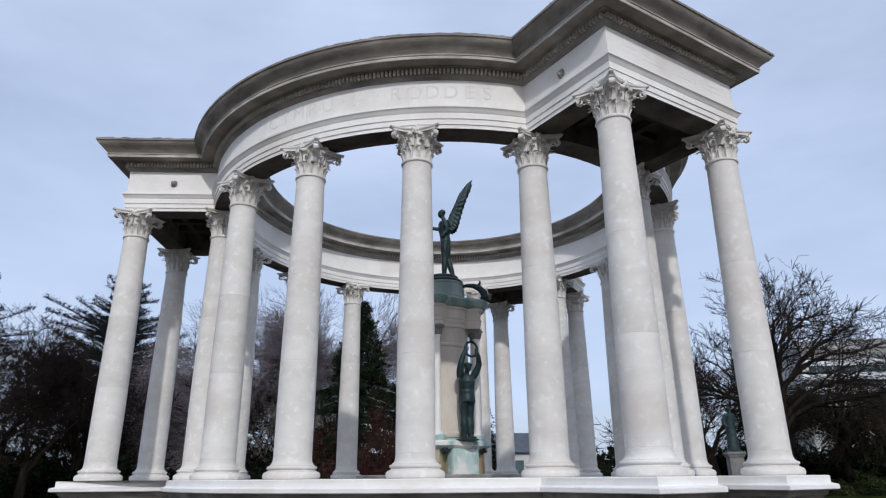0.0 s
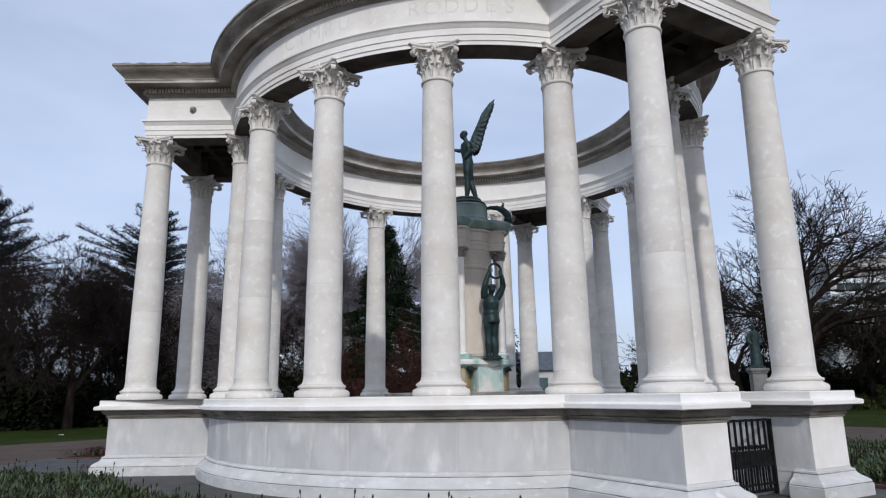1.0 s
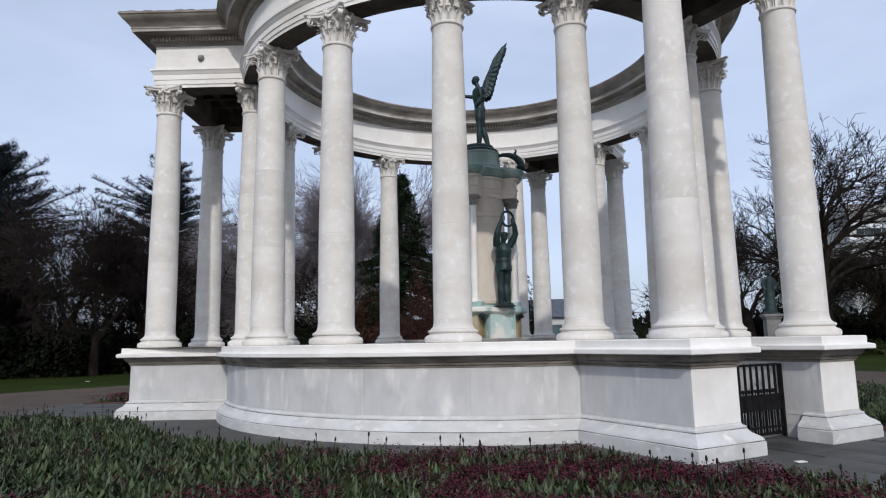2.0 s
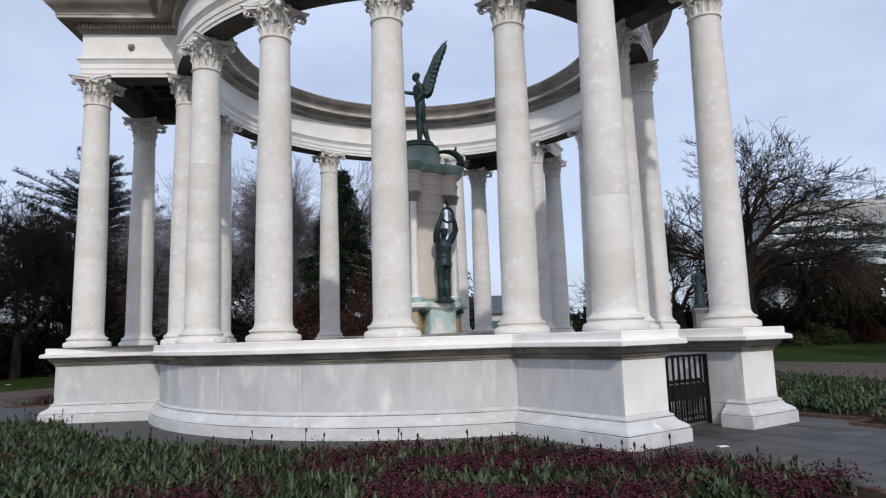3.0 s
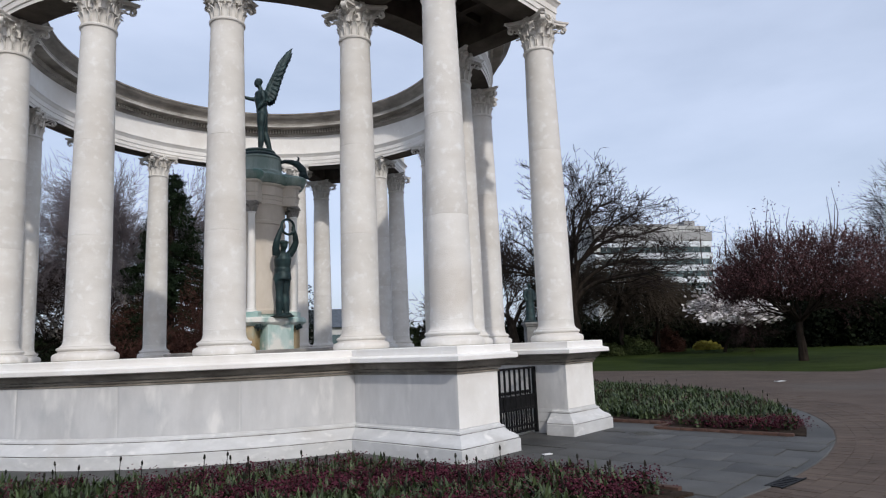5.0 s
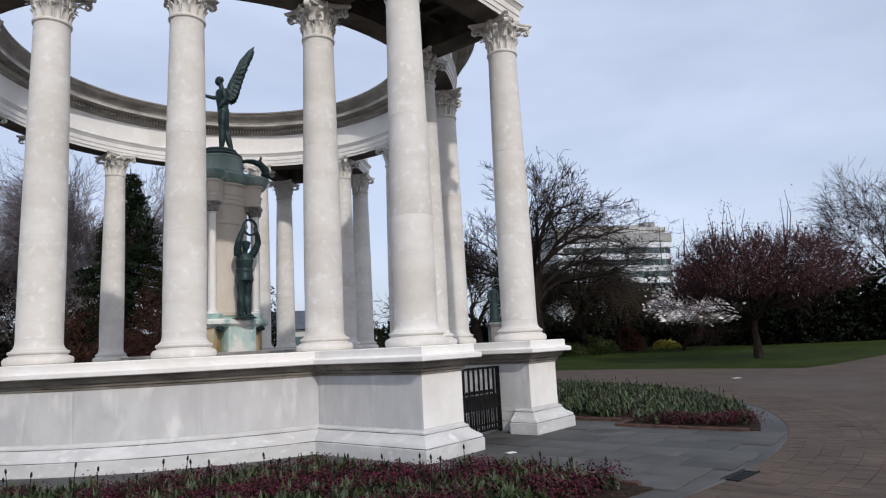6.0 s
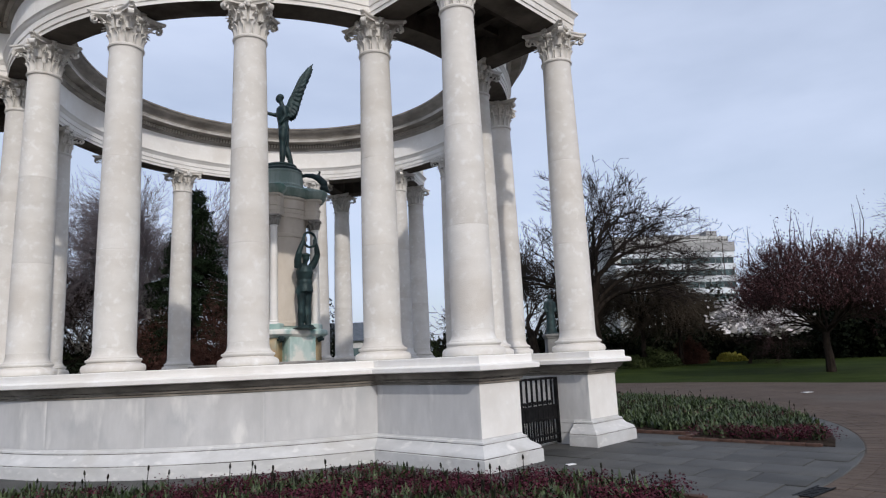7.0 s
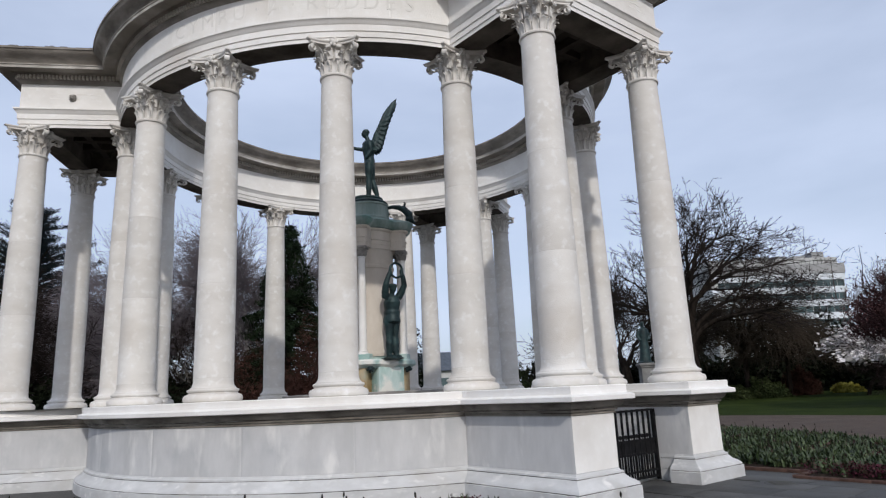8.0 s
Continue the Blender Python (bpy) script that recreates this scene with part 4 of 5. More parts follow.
for b in PORCHES:
    bm = bmesh.new()
    box(bm, 4.7, 7.02, -0.93, 0.93, -0.05, 0.036, pose(0, 0, 0, 0, 0, b))
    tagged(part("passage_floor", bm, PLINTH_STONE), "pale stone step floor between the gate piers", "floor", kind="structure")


def slab_mesh(w, d):
    bm = bmesh.new()
    box(bm, -w / 2, w / 2, -d / 2, d / 2, 0.0, 0.022, bevel=0.004)
    me = bpy.data.meshes.new("slab")
    bm.to_mesh(me)
    bm.free()
    return finish(me, SLAB)


slabs = [slab_mesh(0.84, 0.594), slab_mesh(0.60, 0.594), slab_mesh(1.04, 0.594)]
rng = random.Random(5)
for b in (MID + 60, MID - 60):
    u, v = axes(b)
    for row in range(7):
        x = 7.4 if b == MID + 60 else 7.9
        while x < 11.4:
            k = rng.randrange(3)
            w = (0.85, 0.61, 1.05)[k]
            p = u * (x + w / 2) + v * (-1.8 + 0.6 * row)
            if p.length < 11.2 and (x > 7.95 or abs(-1.8 + 0.6 * row) < 0.3) and not (x + w > 7.0 and x < 8.0 and abs(-1.8 + 0.6 * row) > 0.4):
                shared("slab", slabs[k], pavement, pose(p.x, p.y, 0.002 + rng.uniform(0, 0.003), 0, 0, b))
            x += w

# brick courses that ring the paving, joined
bv, bf = [], []
for c in range(6):
    r0 = 11.53 + 0.225 * c
    n = int(2 * math.pi * r0 / 0.108)
    for i in range(n):
        a0 = 2 * math.pi * i / n
        if not (-75 < math.degrees((a0 + math.pi) % (2 * math.pi) - math.pi) < 20):
            continue
        a1 = a0 + 2 * math.pi / n * 0.965
        z = 0.005 + rng.uniform(-0.002, 0.003)
        base = len(bv)
        for rr, aa, zz in ((r0, a0, 0), (r0 + 0.220, a0, 0), (r0 + 0.220, a1, 0), (r0, a1, 0), (r0, a0, z), (r0 + 0.220, a0, z), (r0 + 0.220, a1, z), (r0, a1, z)):
            bv.append((rr * math.cos(aa), rr * math.sin(aa), zz))
        bf.extend(tuple(base + k for k in f) for f in ((4, 5, 6, 7), (0, 1, 5, 4), (1, 2, 6, 5), (2, 3, 7, 6), (3, 0, 4, 7)))
tagged(raw("brick_paving", bv, bf, PAVER), "rings of worn brown brick paving", "paving", kind="stuff")

# manhole cover, drain grate and scraps of litter
bm = bmesh.new()
lathe(bm, [(0.24, 0.03), (0.24, 0.038), (0.22, 0.038), (0.215, 0.034), (0.20, 0.034), (0.0005, 0.036)], 32)
for i in range(-3, 4):
    box(bm, -0.15, 0.15, 0.05 * i - 0.010, 0.05 * i + 0.010, 0.03, 0.039)
tagged(part("manhole_cover", bm, MORTAR), "round dark iron manhole cover in the paving", "manhole").location = (6.83, -5.70, -0.008)
bm = bmesh.new()
for i in range(7):
    box(bm, -0.27 + 0.08 * i, -0.22 + 0.08 * i, -0.075, 0.075, 0.0, 0.014)
box(bm, -0.30, 0.31, -0.092, -0.074, 0.0, 0.016)
box(bm, -0.30, 0.31, 0.074, 0.092, 0.0, 0.016)
tagged(part("drain_grate", bm, IRON), "dark iron drain grate set at the paving's edge", "drain").matrix_world = pose(6.7, -9.4, 0.002, 0, 0, 34)
for x, y, s, a in ((4.86, -7.05, 0.13, 20), (15.3, 3.3, 0.30, 10), (-20.3, 11.0, 0.20, 40)):
    bm = bmesh.new()
    box(bm, -s / 2, s / 2, -s / 3.2, s / 3.2, 0.0, 0.012, bevel=0.004)
    for v in bm.verts:
        v.co.z += 0.15 * s * (v.co.x / s) ** 2
    tagged(part("scrap_paper", bm, LITTER), "small crumpled white scrap lying on the ground", "litter").matrix_world = pose(x, y, 0.026 if s < 0.2 else 0.004, 0, 0, a)


# ---- flower beds ----
BED_IN, BED_OUT = 7.45, 11.15


def in_bed(p, bearing, margin=0.0):
    if not BED_IN + margin < p.length < BED_OUT - margin:
        return False
    for s in (-60, 60):
        u, v = axes(bearing + s)
        side = p.dot(v) * (1 if s < 0 else -1)
        if side < 2.12 + margin or (side < 2.80 + margin and p.dot(u) < 8.75 + margin):
            return False
    return True


def bed_outline(bearing, grow=0.0):
    """Ring sector between two gate paths, notched round the gate piers."""
    pts = []
    d = 60 - math.degrees(math.asin((2.12 - grow) / (BED_OUT + grow)))
    for i in range(25):
        a = radians(bearing - d + 2 * d * i / 24)
        pts.append(Vector(((BED_OUT + grow) * math.cos(a), (BED_OUT + grow) * math.sin(a), 0)))
    u, v = axes(bearing + 60)
    pts += [u * (8.75 - grow) - v * (2.12 - grow), u * (8.75 - grow) - v * (2.80 - grow)]
    d = 60 - math.degrees(math.asin((2.80 - grow) / (BED_IN - grow)))
    for i in range(25):
        a = radians(bearing + d - 2 * d * i / 24)
        pts.append(Vector(((BED_IN - grow) * math.cos(a), (BED_IN - grow) * math.sin(a), 0)))
    u, v = axes(bearing - 60)
    pts += [u * (8.75 - grow) + v * (2.80 - grow), u * (8.75 - grow) + v * (2.12 - grow)]
    return pts


kerb_me = None


def flower_bed(bearing, magenta, seed, density=48, size=1.0, budding=0.2):
    rng = random.Random(seed)
    bed = thing("flower_bed", "raised soil bed edged with low brown bricks and planted with tulips", "flower bed", "flower beds round the memorial")
    bm = bmesh.new()
    sweep(bm, [[p + Vector((0, 0, h)) for p in bed_outline(bearing, g)] for g, h in ((0, -0.02), (0, 0.04), (-0.2, 0.07))], False, True)
    bmesh.ops.triangulate(bm, faces=[f for f in bm.faces if len(f.verts) > 4])
    part("soil", bm, SOIL, bed)
    # edging bricks
    global kerb_me
    if kerb_me is None:
        bm = bmesh.new()
        box(bm, -0.104, 0.104, -0.05, 0.05, 0.0, 0.085, bevel=0.006)
        kerb_me = bpy.data.meshes.new("edging_brick")
        bm.to_mesh(kerb_me)
        bm.free()
        finish(kerb_me, KERB)
    line = bed_outline(bearing, 0.05)
    for a, b in zip(line, line[1:] + line[:1]):
        d = b - a
        n = max(1, round(d.length / 0.215))
        for i in range(n):
            p = a + d * ((i + 0.5) / n)
            if p.length > 11.0 or p.length < 7.5:
                continue
            shared("edging_brick", kerb_me, bed, pose(p.x, p.y, -0.02, rng.uniform(-2, 2), rng.uniform(-2, 2), math.degrees(math.atan2(d.y, d.x)) + rng.uniform(-2, 2)))
    lv, lf, bv, bf, hv, hf = [], [], [], [], [], []

    def blade(p, ang, h, w, bend):
        d = Vector((math.cos(ang), math.sin(ang), 0))
        s = Vector((-d.y, d.x, 0))
        base = len(lv)
        for t, ww, o in ((0, 0.6, 0), (0.5, 1.0, 0.28), (1.0, 0.06, 1.0)):
            q = p + d * (bend * o) + Vector((0, 0, h * (t - 0.22 * o * o * bend / 0.15)))
            lv.extend((q - s * (w * ww), q + d * (-0.25 * w * ww), q + s * (w * ww)))
        for k in range(2):
            o = base + 3 * k
            lf.extend(((o, o + 1, o + 4, o + 3), (o + 1, o + 2, o + 5, o + 4)))

    def bud(p, h):
        base = len(bv)
        lean = Vector((rng.uniform(-0.03, 0.03), rng.uniform(-0.03, 0.03), 0))
        for z, r in ((0, 0.005), (h - 0.04, 0.0045), (h - 0.036, 0.010), (h - 0.016, 0.0135), (h + 0.008, 0.009), (h + 0.018, 0.002)):
            for k in range(4):
                bv.append(p + lean * (z / h) + Vector((r * math.cos(k * math.pi / 2), r * math.sin(k * math.pi / 2), z)))
        for j in range(5):
            for k in range(4):
                bf.append((base + 4 * j + k, base + 4 * j + (k + 1) % 4, base + 4 * j + 4 + (k + 1) % 4, base + 4 * j + 4 + k))

    def petals(p, size):
        for k in range(6):
            a = rng.uniform(0, 6.28)
            t = rng.uniform(0.2, 1.2)
            u = Vector((math.cos(a) * math.cos(t), math.sin(a) * math.cos(t), math.sin(t))) * size
            s = Vector((-math.sin(a), math.cos(a), rng.uniform(-0.3, 0.3))) * size * 0.6
            q = p + Vector((rng.gauss(0, 0.06), rng.gauss(0, 0.06), rng.uniform(0.0, 0.15)))
            base = len(hv)
            hv.extend((q - s, q + s, q + s * 0.8 + u, q - s * 0.8 + u))
            hf.append((base, base + 1, base + 2, base + 3))

    tries = int(density * 120)
    for i in range(tries):
        r = math.sqrt(rng.uniform(7.15 ** 2, 11.15 ** 2))
        a = radians(bearing + rng.uniform(-55, 55))
        p = Vector((r * math.cos(a), r * math.sin(a), 0.06))
        if not in_bed(Vector((p.x, p.y, 0)), bearing, 0.10):
            continue
        red = magenta(p)
        if rng.random() < red:
            for k in range(17):
                petals(p + Vector((rng.gauss(0, 0.10), rng.gauss(0, 0.10), rng.uniform(0.0, 0.05))), rng.uniform(0.011, 0.021))
            if rng.random() < 0.58:
                continue
        if not in_bed(Vector((p.x, p.y, 0)), bearing, 0.14):
            continue
        n = rng.randint(4, 7)
        big = size * rng.uniform(0.6, 1.2)
        a0 = rng.uniform(0, 6.28)
        for k in range(n):
            blade(p + Vector((rng.gauss(0, 0.02), rng.gauss(0, 0.02), 0)), a0 + 6.28 * k / n + rng.uniform(-0.5, 0.5), big * rng.uniform(0.11, 0.25), rng.uniform(0.016, 0.032), rng.uniform(0.03, 0.13))
        if rng.random() < budding:
            bud(p, big * rng.uniform(0.20, 0.38))
    tagged(raw("tulip_leaves", lv, lf, TULIP), "dense grey-green tulip leaves in the bed", "tulips", kind="stuff")
    tagged(raw("tulip_buds", bv, bf, BUD), "dark closed tulip buds on upright stalks", "tulips", kind="stuff")
    if hv:
        tagged(raw("bedding_plants", hv, hf, HEATHER), "low crimson bedding plants between the tulips", "bedding plants", kind="stuff")


def near_magenta(p):
    right = 1 / (1 + math.exp(-(p.x - 0.4) / 1.0))
    return max(0.02, min(0.85, right * (0.60 + 2.0 * noise.noise(p * 1.1))))


def side_magenta(p):
    u, v = axes(MID + 60)
    d = p.dot(v)
    tip = p.dot(u) > 10.3
    return 0.8 if d < (2.75 if tip else 2.42) else (0.25 if d < (3.0 if tip else 2.55) else 0.01)


flower_bed(MID, near_magenta, 11, 46, 0.94, 0.15)
flower_bed(MID + 120, side_magenta, 12, 56, 0.9, 0.07)
flower_bed(MID - 120, lambda p: 0.55, 13, 22)


# ---- trees ----
EYE_AT = Vector((2.38, -15.89, 0))


def spot(az, d):
    """A place on the ground at a bearing to the right of north and a distance."""
    a = radians(az)
    p = EYE_AT + Vector((math.sin(a) * d, math.cos(a) * d, 0))
    p.z = bank(p.x, p.y)
    return p


class Limbs:
    def __init__(self):
        self.v, self.f = [], []

    def limb(self, pts, radii, n):
        rings = []
        for i, (p, r) in enumerate(zip(pts, radii)):
            d = (pts[min(i + 1, len(pts) - 1)] - pts[max(i - 1, 0)]).normalized()
            s = d.cross(Vector((0.31, 0.85, 0.42))).normalized()
            t = s.cross(d)
            base = len(self.v)
            self.v.extend(p + r * (math.cos(6.2832 * k / n) * s + math.sin(6.2832 * k / n) * t) for k in range(n))
            rings.append(base)
        for a, b in zip(rings, rings[1:]):
            self.f.extend((a + k, a + (k + 1) % n, b + (k + 1) % n, b + k) for k in range(n))


def grow(rng, wood, twigs, tips, p, d, length, radius, depth, spread, lift, wander=0.22, kids=(2, 4), shrink=0.72, out=0.0):
    n = 4 if depth > 2 else (2 if depth else 1)
    pts, q, dd = [p.copy()], p.copy(), d.copy()
    for i in range(n):
        dd = (dd + Vector((rng.gauss(0, wander), rng.gauss(0, wander), rng.gauss(0, wander) + lift))).normalized()
        q = q + dd * (length / n)
        pts.append(q.copy())
    radii = [radius * (1 - 0.45 * i / n) for i in range(n + 1)]
    (wood if depth > 2 else twigs).limb(pts, radii, 7 if depth > 4 else (5 if depth > 2 else 3))
    if depth == 0:
        tips.append(q)
        return
    for k in range(rng.randint(*kids)):
        t = rng.uniform(0.35, 1.0) if k else 1.0
        i = min(n, max(1, round(t * n)))
        a = rng.uniform(0, 6.2832)
        side = dd.cross(Vector((math.cos(a), math.sin(a), 0.3))).normalized()
        nd = (dd * (1 - spread) + side * spread * rng.uniform(0.7, 1.3)).normalized()
        if out:
            nd = (nd + Vector((pts[i].x, pts[i].y, 0)).normalized() * out).normalized()
        grow(rng, wood, twigs, tips, pts[i], nd, length * shrink * rng.uniform(0.8, 1.15), max(0.007, radii[i] * rng.uniform(0.55, 0.75)), depth - 1, spread, lift, wander, kids, shrink, out)


def quads(v, f, p, size, rng, flat=0.0, thin=1.0):
    a, t = rng.uniform(0, 6.2832), rng.uniform(-1.2, 1.2) * (1 - flat)
    u = Vector((math.cos(a) * math.cos(t), math.sin(a) * math.cos(t), math.sin(t))) * size
    b = rng.uniform(0, 6.2832)
    s = u.cross(Vector((math.cos(b) * (1 - flat), math.sin(b) * (1 - flat), 1.0))).normalized() * size * thin * rng.uniform(0.25, 0.5)
    base = len(v)
    v.extend((p - u * 0.55, p + s, p + u * 0.6, p - s))
    f.append((base, base + 1, base + 2, base + 3))


def bare_tree(name, label, at, height, seed, bark=None, twig=None, spread=0.42, lift=0.03, depth=7, trunk=0.22, kids=(2, 4), leaves=None, leaf_n=0, leaf_size=0.1, lean=(0, 0), leaf_low=0.0, fork=0.22, category="tree", shrink=0.75, wander=0.2, out=0.18):
    rng = random.Random(seed)
    wood, twigs, tips = Limbs(), Limbs(), []
    grow(rng, wood, twigs, tips, Vector((0, 0, -0.1)), Vector((lean[0], lean[1], 1)).normalized(), height * fork, trunk, depth, spread, lift, wander, kids, shrink, out)
    top = max(t.z for t in tips)
    k = height / top
    tree = thing(name, label, category, at=at)
    raw("trunk", [p * k for p in wood.v], wood.f, bark or BARK, tree)
    tagged(raw("branch_mass", [p * k for p in twigs.v], twigs.f, twig or TWIG, tree), kind="stuff")
    if leaves:
        v, f = [], []
        upper = [t for t in tips if t.z * k > leaf_low]
        for i in range(leaf_n):
            p = rng.choice(upper) * k
            quads(v, f, p + Vector((rng.gauss(0, 0.22), rng.gauss(0, 0.22), rng.gauss(0, 0.2))), leaf_size * rng.uniform(0.6, 1.3), rng)
        raw("crown", v, f, leaves, tree)
    return tree


def cedar(at, height, reach, seed, label):
    rng = random.Random(seed)
    wood, v, f = Limbs(), [], []
    wood.limb([Vector((0, 0, -0.1)), Vector((0.1, 0, height * 0.4)), Vector((0.2, 0.1, height * 0.75)), Vector((0.1, 0, height))], [0.5, 0.36, 0.2, 0.03], 9)
    tiers = 30
    for i in range(tiers):
        z = height * (0.10 + 0.9 * i / tiers)
        r = reach * (1 - (i / tiers) ** 1.7) * rng.uniform(0.7, 1.05) + 0.4
        for k in range(rng.randint(9, 12)):
            a = rng.uniform(0, 6.2832)
            d = Vector((math.cos(a), math.sin(a), 0))
            s = Vector((-d.y, d.x, 0))
            rise = rng.uniform(0.02, 0.42) + 0.40 * i / tiers
            r = r * rng.uniform(0.65, 1.1)
            pts = [Vector((0, 0, z)) + d * (r * t) + Vector((0, 0, r * (rise * t - 0.12 * t * t))) for t in (0, 0.35, 0.7, 1.0)]
            wood.limb(pts, [0.10, 0.07, 0.04, 0.015], 5)
            for q in range(int(r * 120)):
                t = rng.uniform(0.2, 1.06)
                w = 0.13 * r * (1.15 - t) + 0.08
                p = Vector((0, 0, z)) + d * (r * t) + s * rng.gauss(0, w) + Vector((0, 0, r * (rise * t - 0.12 * t * t) + abs(rng.gauss(0.0, 0.16)) - 0.03))
                quads(v, f, p, rng.uniform(0.10, 0.28), rng, 0.0, 0.30)
    tree = thing("cedar_tree", label, "tree", at=at)
    raw("trunk", wood.v, wood.f, BARK, tree)
    raw("crown", v, f, CEDAR, tree)
    return tree


def spruce(at, height, reach, seed, label):
    rng = random.Random(seed)
    wood, v, f = Limbs(), [], []
    wood.limb([Vector((0, 0, -0.1)), Vector((0, 0, height * 0.5)), Vector((0, 0, height))], [0.3, 0.18, 0.02], 8)
    for i in range(int(height * 5)):
        z = height * (0.04 + 0.95 * i / (height * 5))
        r = reach * (1 - z / height) * rng.uniform(0.75, 1.15) + 0.15
        for k in range(7):
            a = rng.uniform(0, 6.2832)
            d = Vector((math.cos(a), math.sin(a), 0))
            wood.limb([Vector((0, 0, z)), Vector((0, 0, z - 0.2 * r)) + d * r], [0.03, 0.01], 3)
            for q in range(int(14 + r * 52)):
                t = math.sqrt(rng.uniform(0.05, 1.05))
                p = Vector((0, 0, z - 0.25 * r * t + rng.gauss(0, 0.08))) + d * (r * t) + Vector((rng.gauss(0, 0.12), rng.gauss(0, 0.12), 0))
                quads(v, f, p, rng.uniform(0.14, 0.30), rng, 0.2, 0.34)
    tree = thing("spruce_tree", label, "tree", at=at)
    raw("trunk", wood.v, wood.f, BARK, tree)
    raw("crown", v, f, SPRUCE, tree)
    return tree


def shrub_mesh(v, f, centre, radii, n, size, rng, seedv, thin=1.0):
    for i in range(n):
        a, t = rng.uniform(0, 6.2832), math.asin(rng.uniform(-0.15, 1))
        d = Vector((math.cos(a) * math.cos(t), math.sin(a) * math.cos(t), math.sin(t)))
        k = (0.75 + 0.5 * noise.noise(d * 2.2 + Vector((seedv, 0, 0)))) * rng.uniform(0.72, 1.05)
        quads(v, f, centre + Vector((d.x * radii[0] * k, d.y * radii[1] * k, d.z * radii[2] * k)), size * rng.uniform(0.6, 1.3), rng, 0.0, thin)


def shrub(at, radii, mat, n, size, seed, label, name="shrub"):
    rng = random.Random(seed)
    v, f = [], []
    thin = 0.2 if mat is RUST else 1.0
    size = size * (1.5 if mat is RUST else 1.0)
    n = int(n * (1.9 if mat is RUST else 1.0))
    shrub_mesh(v, f, Vector((0, 0, 0.05)), radii, n, size, rng, seed * 3.7, thin)
    for k in range(3):
        a = rng.uniform(0, 6.28)
        shrub_mesh(v, f, Vector((math.cos(a) * radii[0] * 0.6, math.sin(a) * radii[1] * 0.6, 0.05)), [r * rng.uniform(0.45, 0.7) for r in radii], n // 3, size, rng, seed + k, thin)
    ob = thing(name, label, "shrub", at=at)
    raw("leaves", v, f, mat, ob)
    w = Limbs()
    for k in range(5):
        a = rng.uniform(0, 6.28)
        w.limb([Vector((0, 0, -0.05)), Vector((math.cos(a) * radii[0] * 0.4, math.sin(a) * radii[1] * 0.4, radii[2] * 0.7))], [0.04, 0.015], 4)
    raw("brushwood", w.v, w.f, BARK, ob)
    return ob


cedar(spot(-46.8, 54), 15.8, 10.8, 21, "large dark blue-green cedar beside the lawn")
cedar(spot(-34.6, 56), 16.6, 9.6, 22, "dark spreading cedar behind bare trees")
spruce(spot(-15.5, 42), 12.9, 5.1, 23, "narrow dark green spruce behind the colonnade")
for az, d, h, seed, lab in ((-18.7, 47, 14.8, 31, "pale-stemmed birch with fine drooping bare twigs"), (-21.6, 48, 14.4, 33, "tall bare birch with purplish twigs"), (-24.6, 50, 14.0, 32, "slim bare birch with pale trunk")):
    bare_tree("birch_tree", lab, spot(az, d), h, seed, BIRCH, BIRCH_TWIG, spread=0.30, lift=0.0, depth=7, trunk=0.13, kids=(4, 4), fork=0.20, wander=0.11, shrink=0.79, out=0.10)
thicket = [bare_tree("bare_tree", "dark bare thicket tree with dense brown twigs", spot(az, d), h, seed, None, TWIG, spread=0.42, lift=0.02, depth=8, trunk=0.16, kids=(2, 4), fork=0.12, shrink=0.8, wander=0.12)
           for az, d, h, seed in ((-43.5, 44, 10.6, 41), (-39.8, 43, 11.0, 42))]
for i, (az, d, s) in enumerate(((-36.6, 46, 1.0), (-30.6, 47, 1.0), (-27.6, 45, 0.9), (-49.0, 43, 0.95), (-46.2, 47, 1.0), (-53.0, 44, 0.95), (-41.8, 50, 1.08), (-38.2, 51, 1.1), (-33.4, 50, 1.0), (-51.2, 50, 1.1))):
    p = spot(az, d)
    copy_thing(thicket[i % 2], pose(p.x, p.y, p.z, 0, 0, 70 * i + 25) @ Matrix.Scale(s, 4))


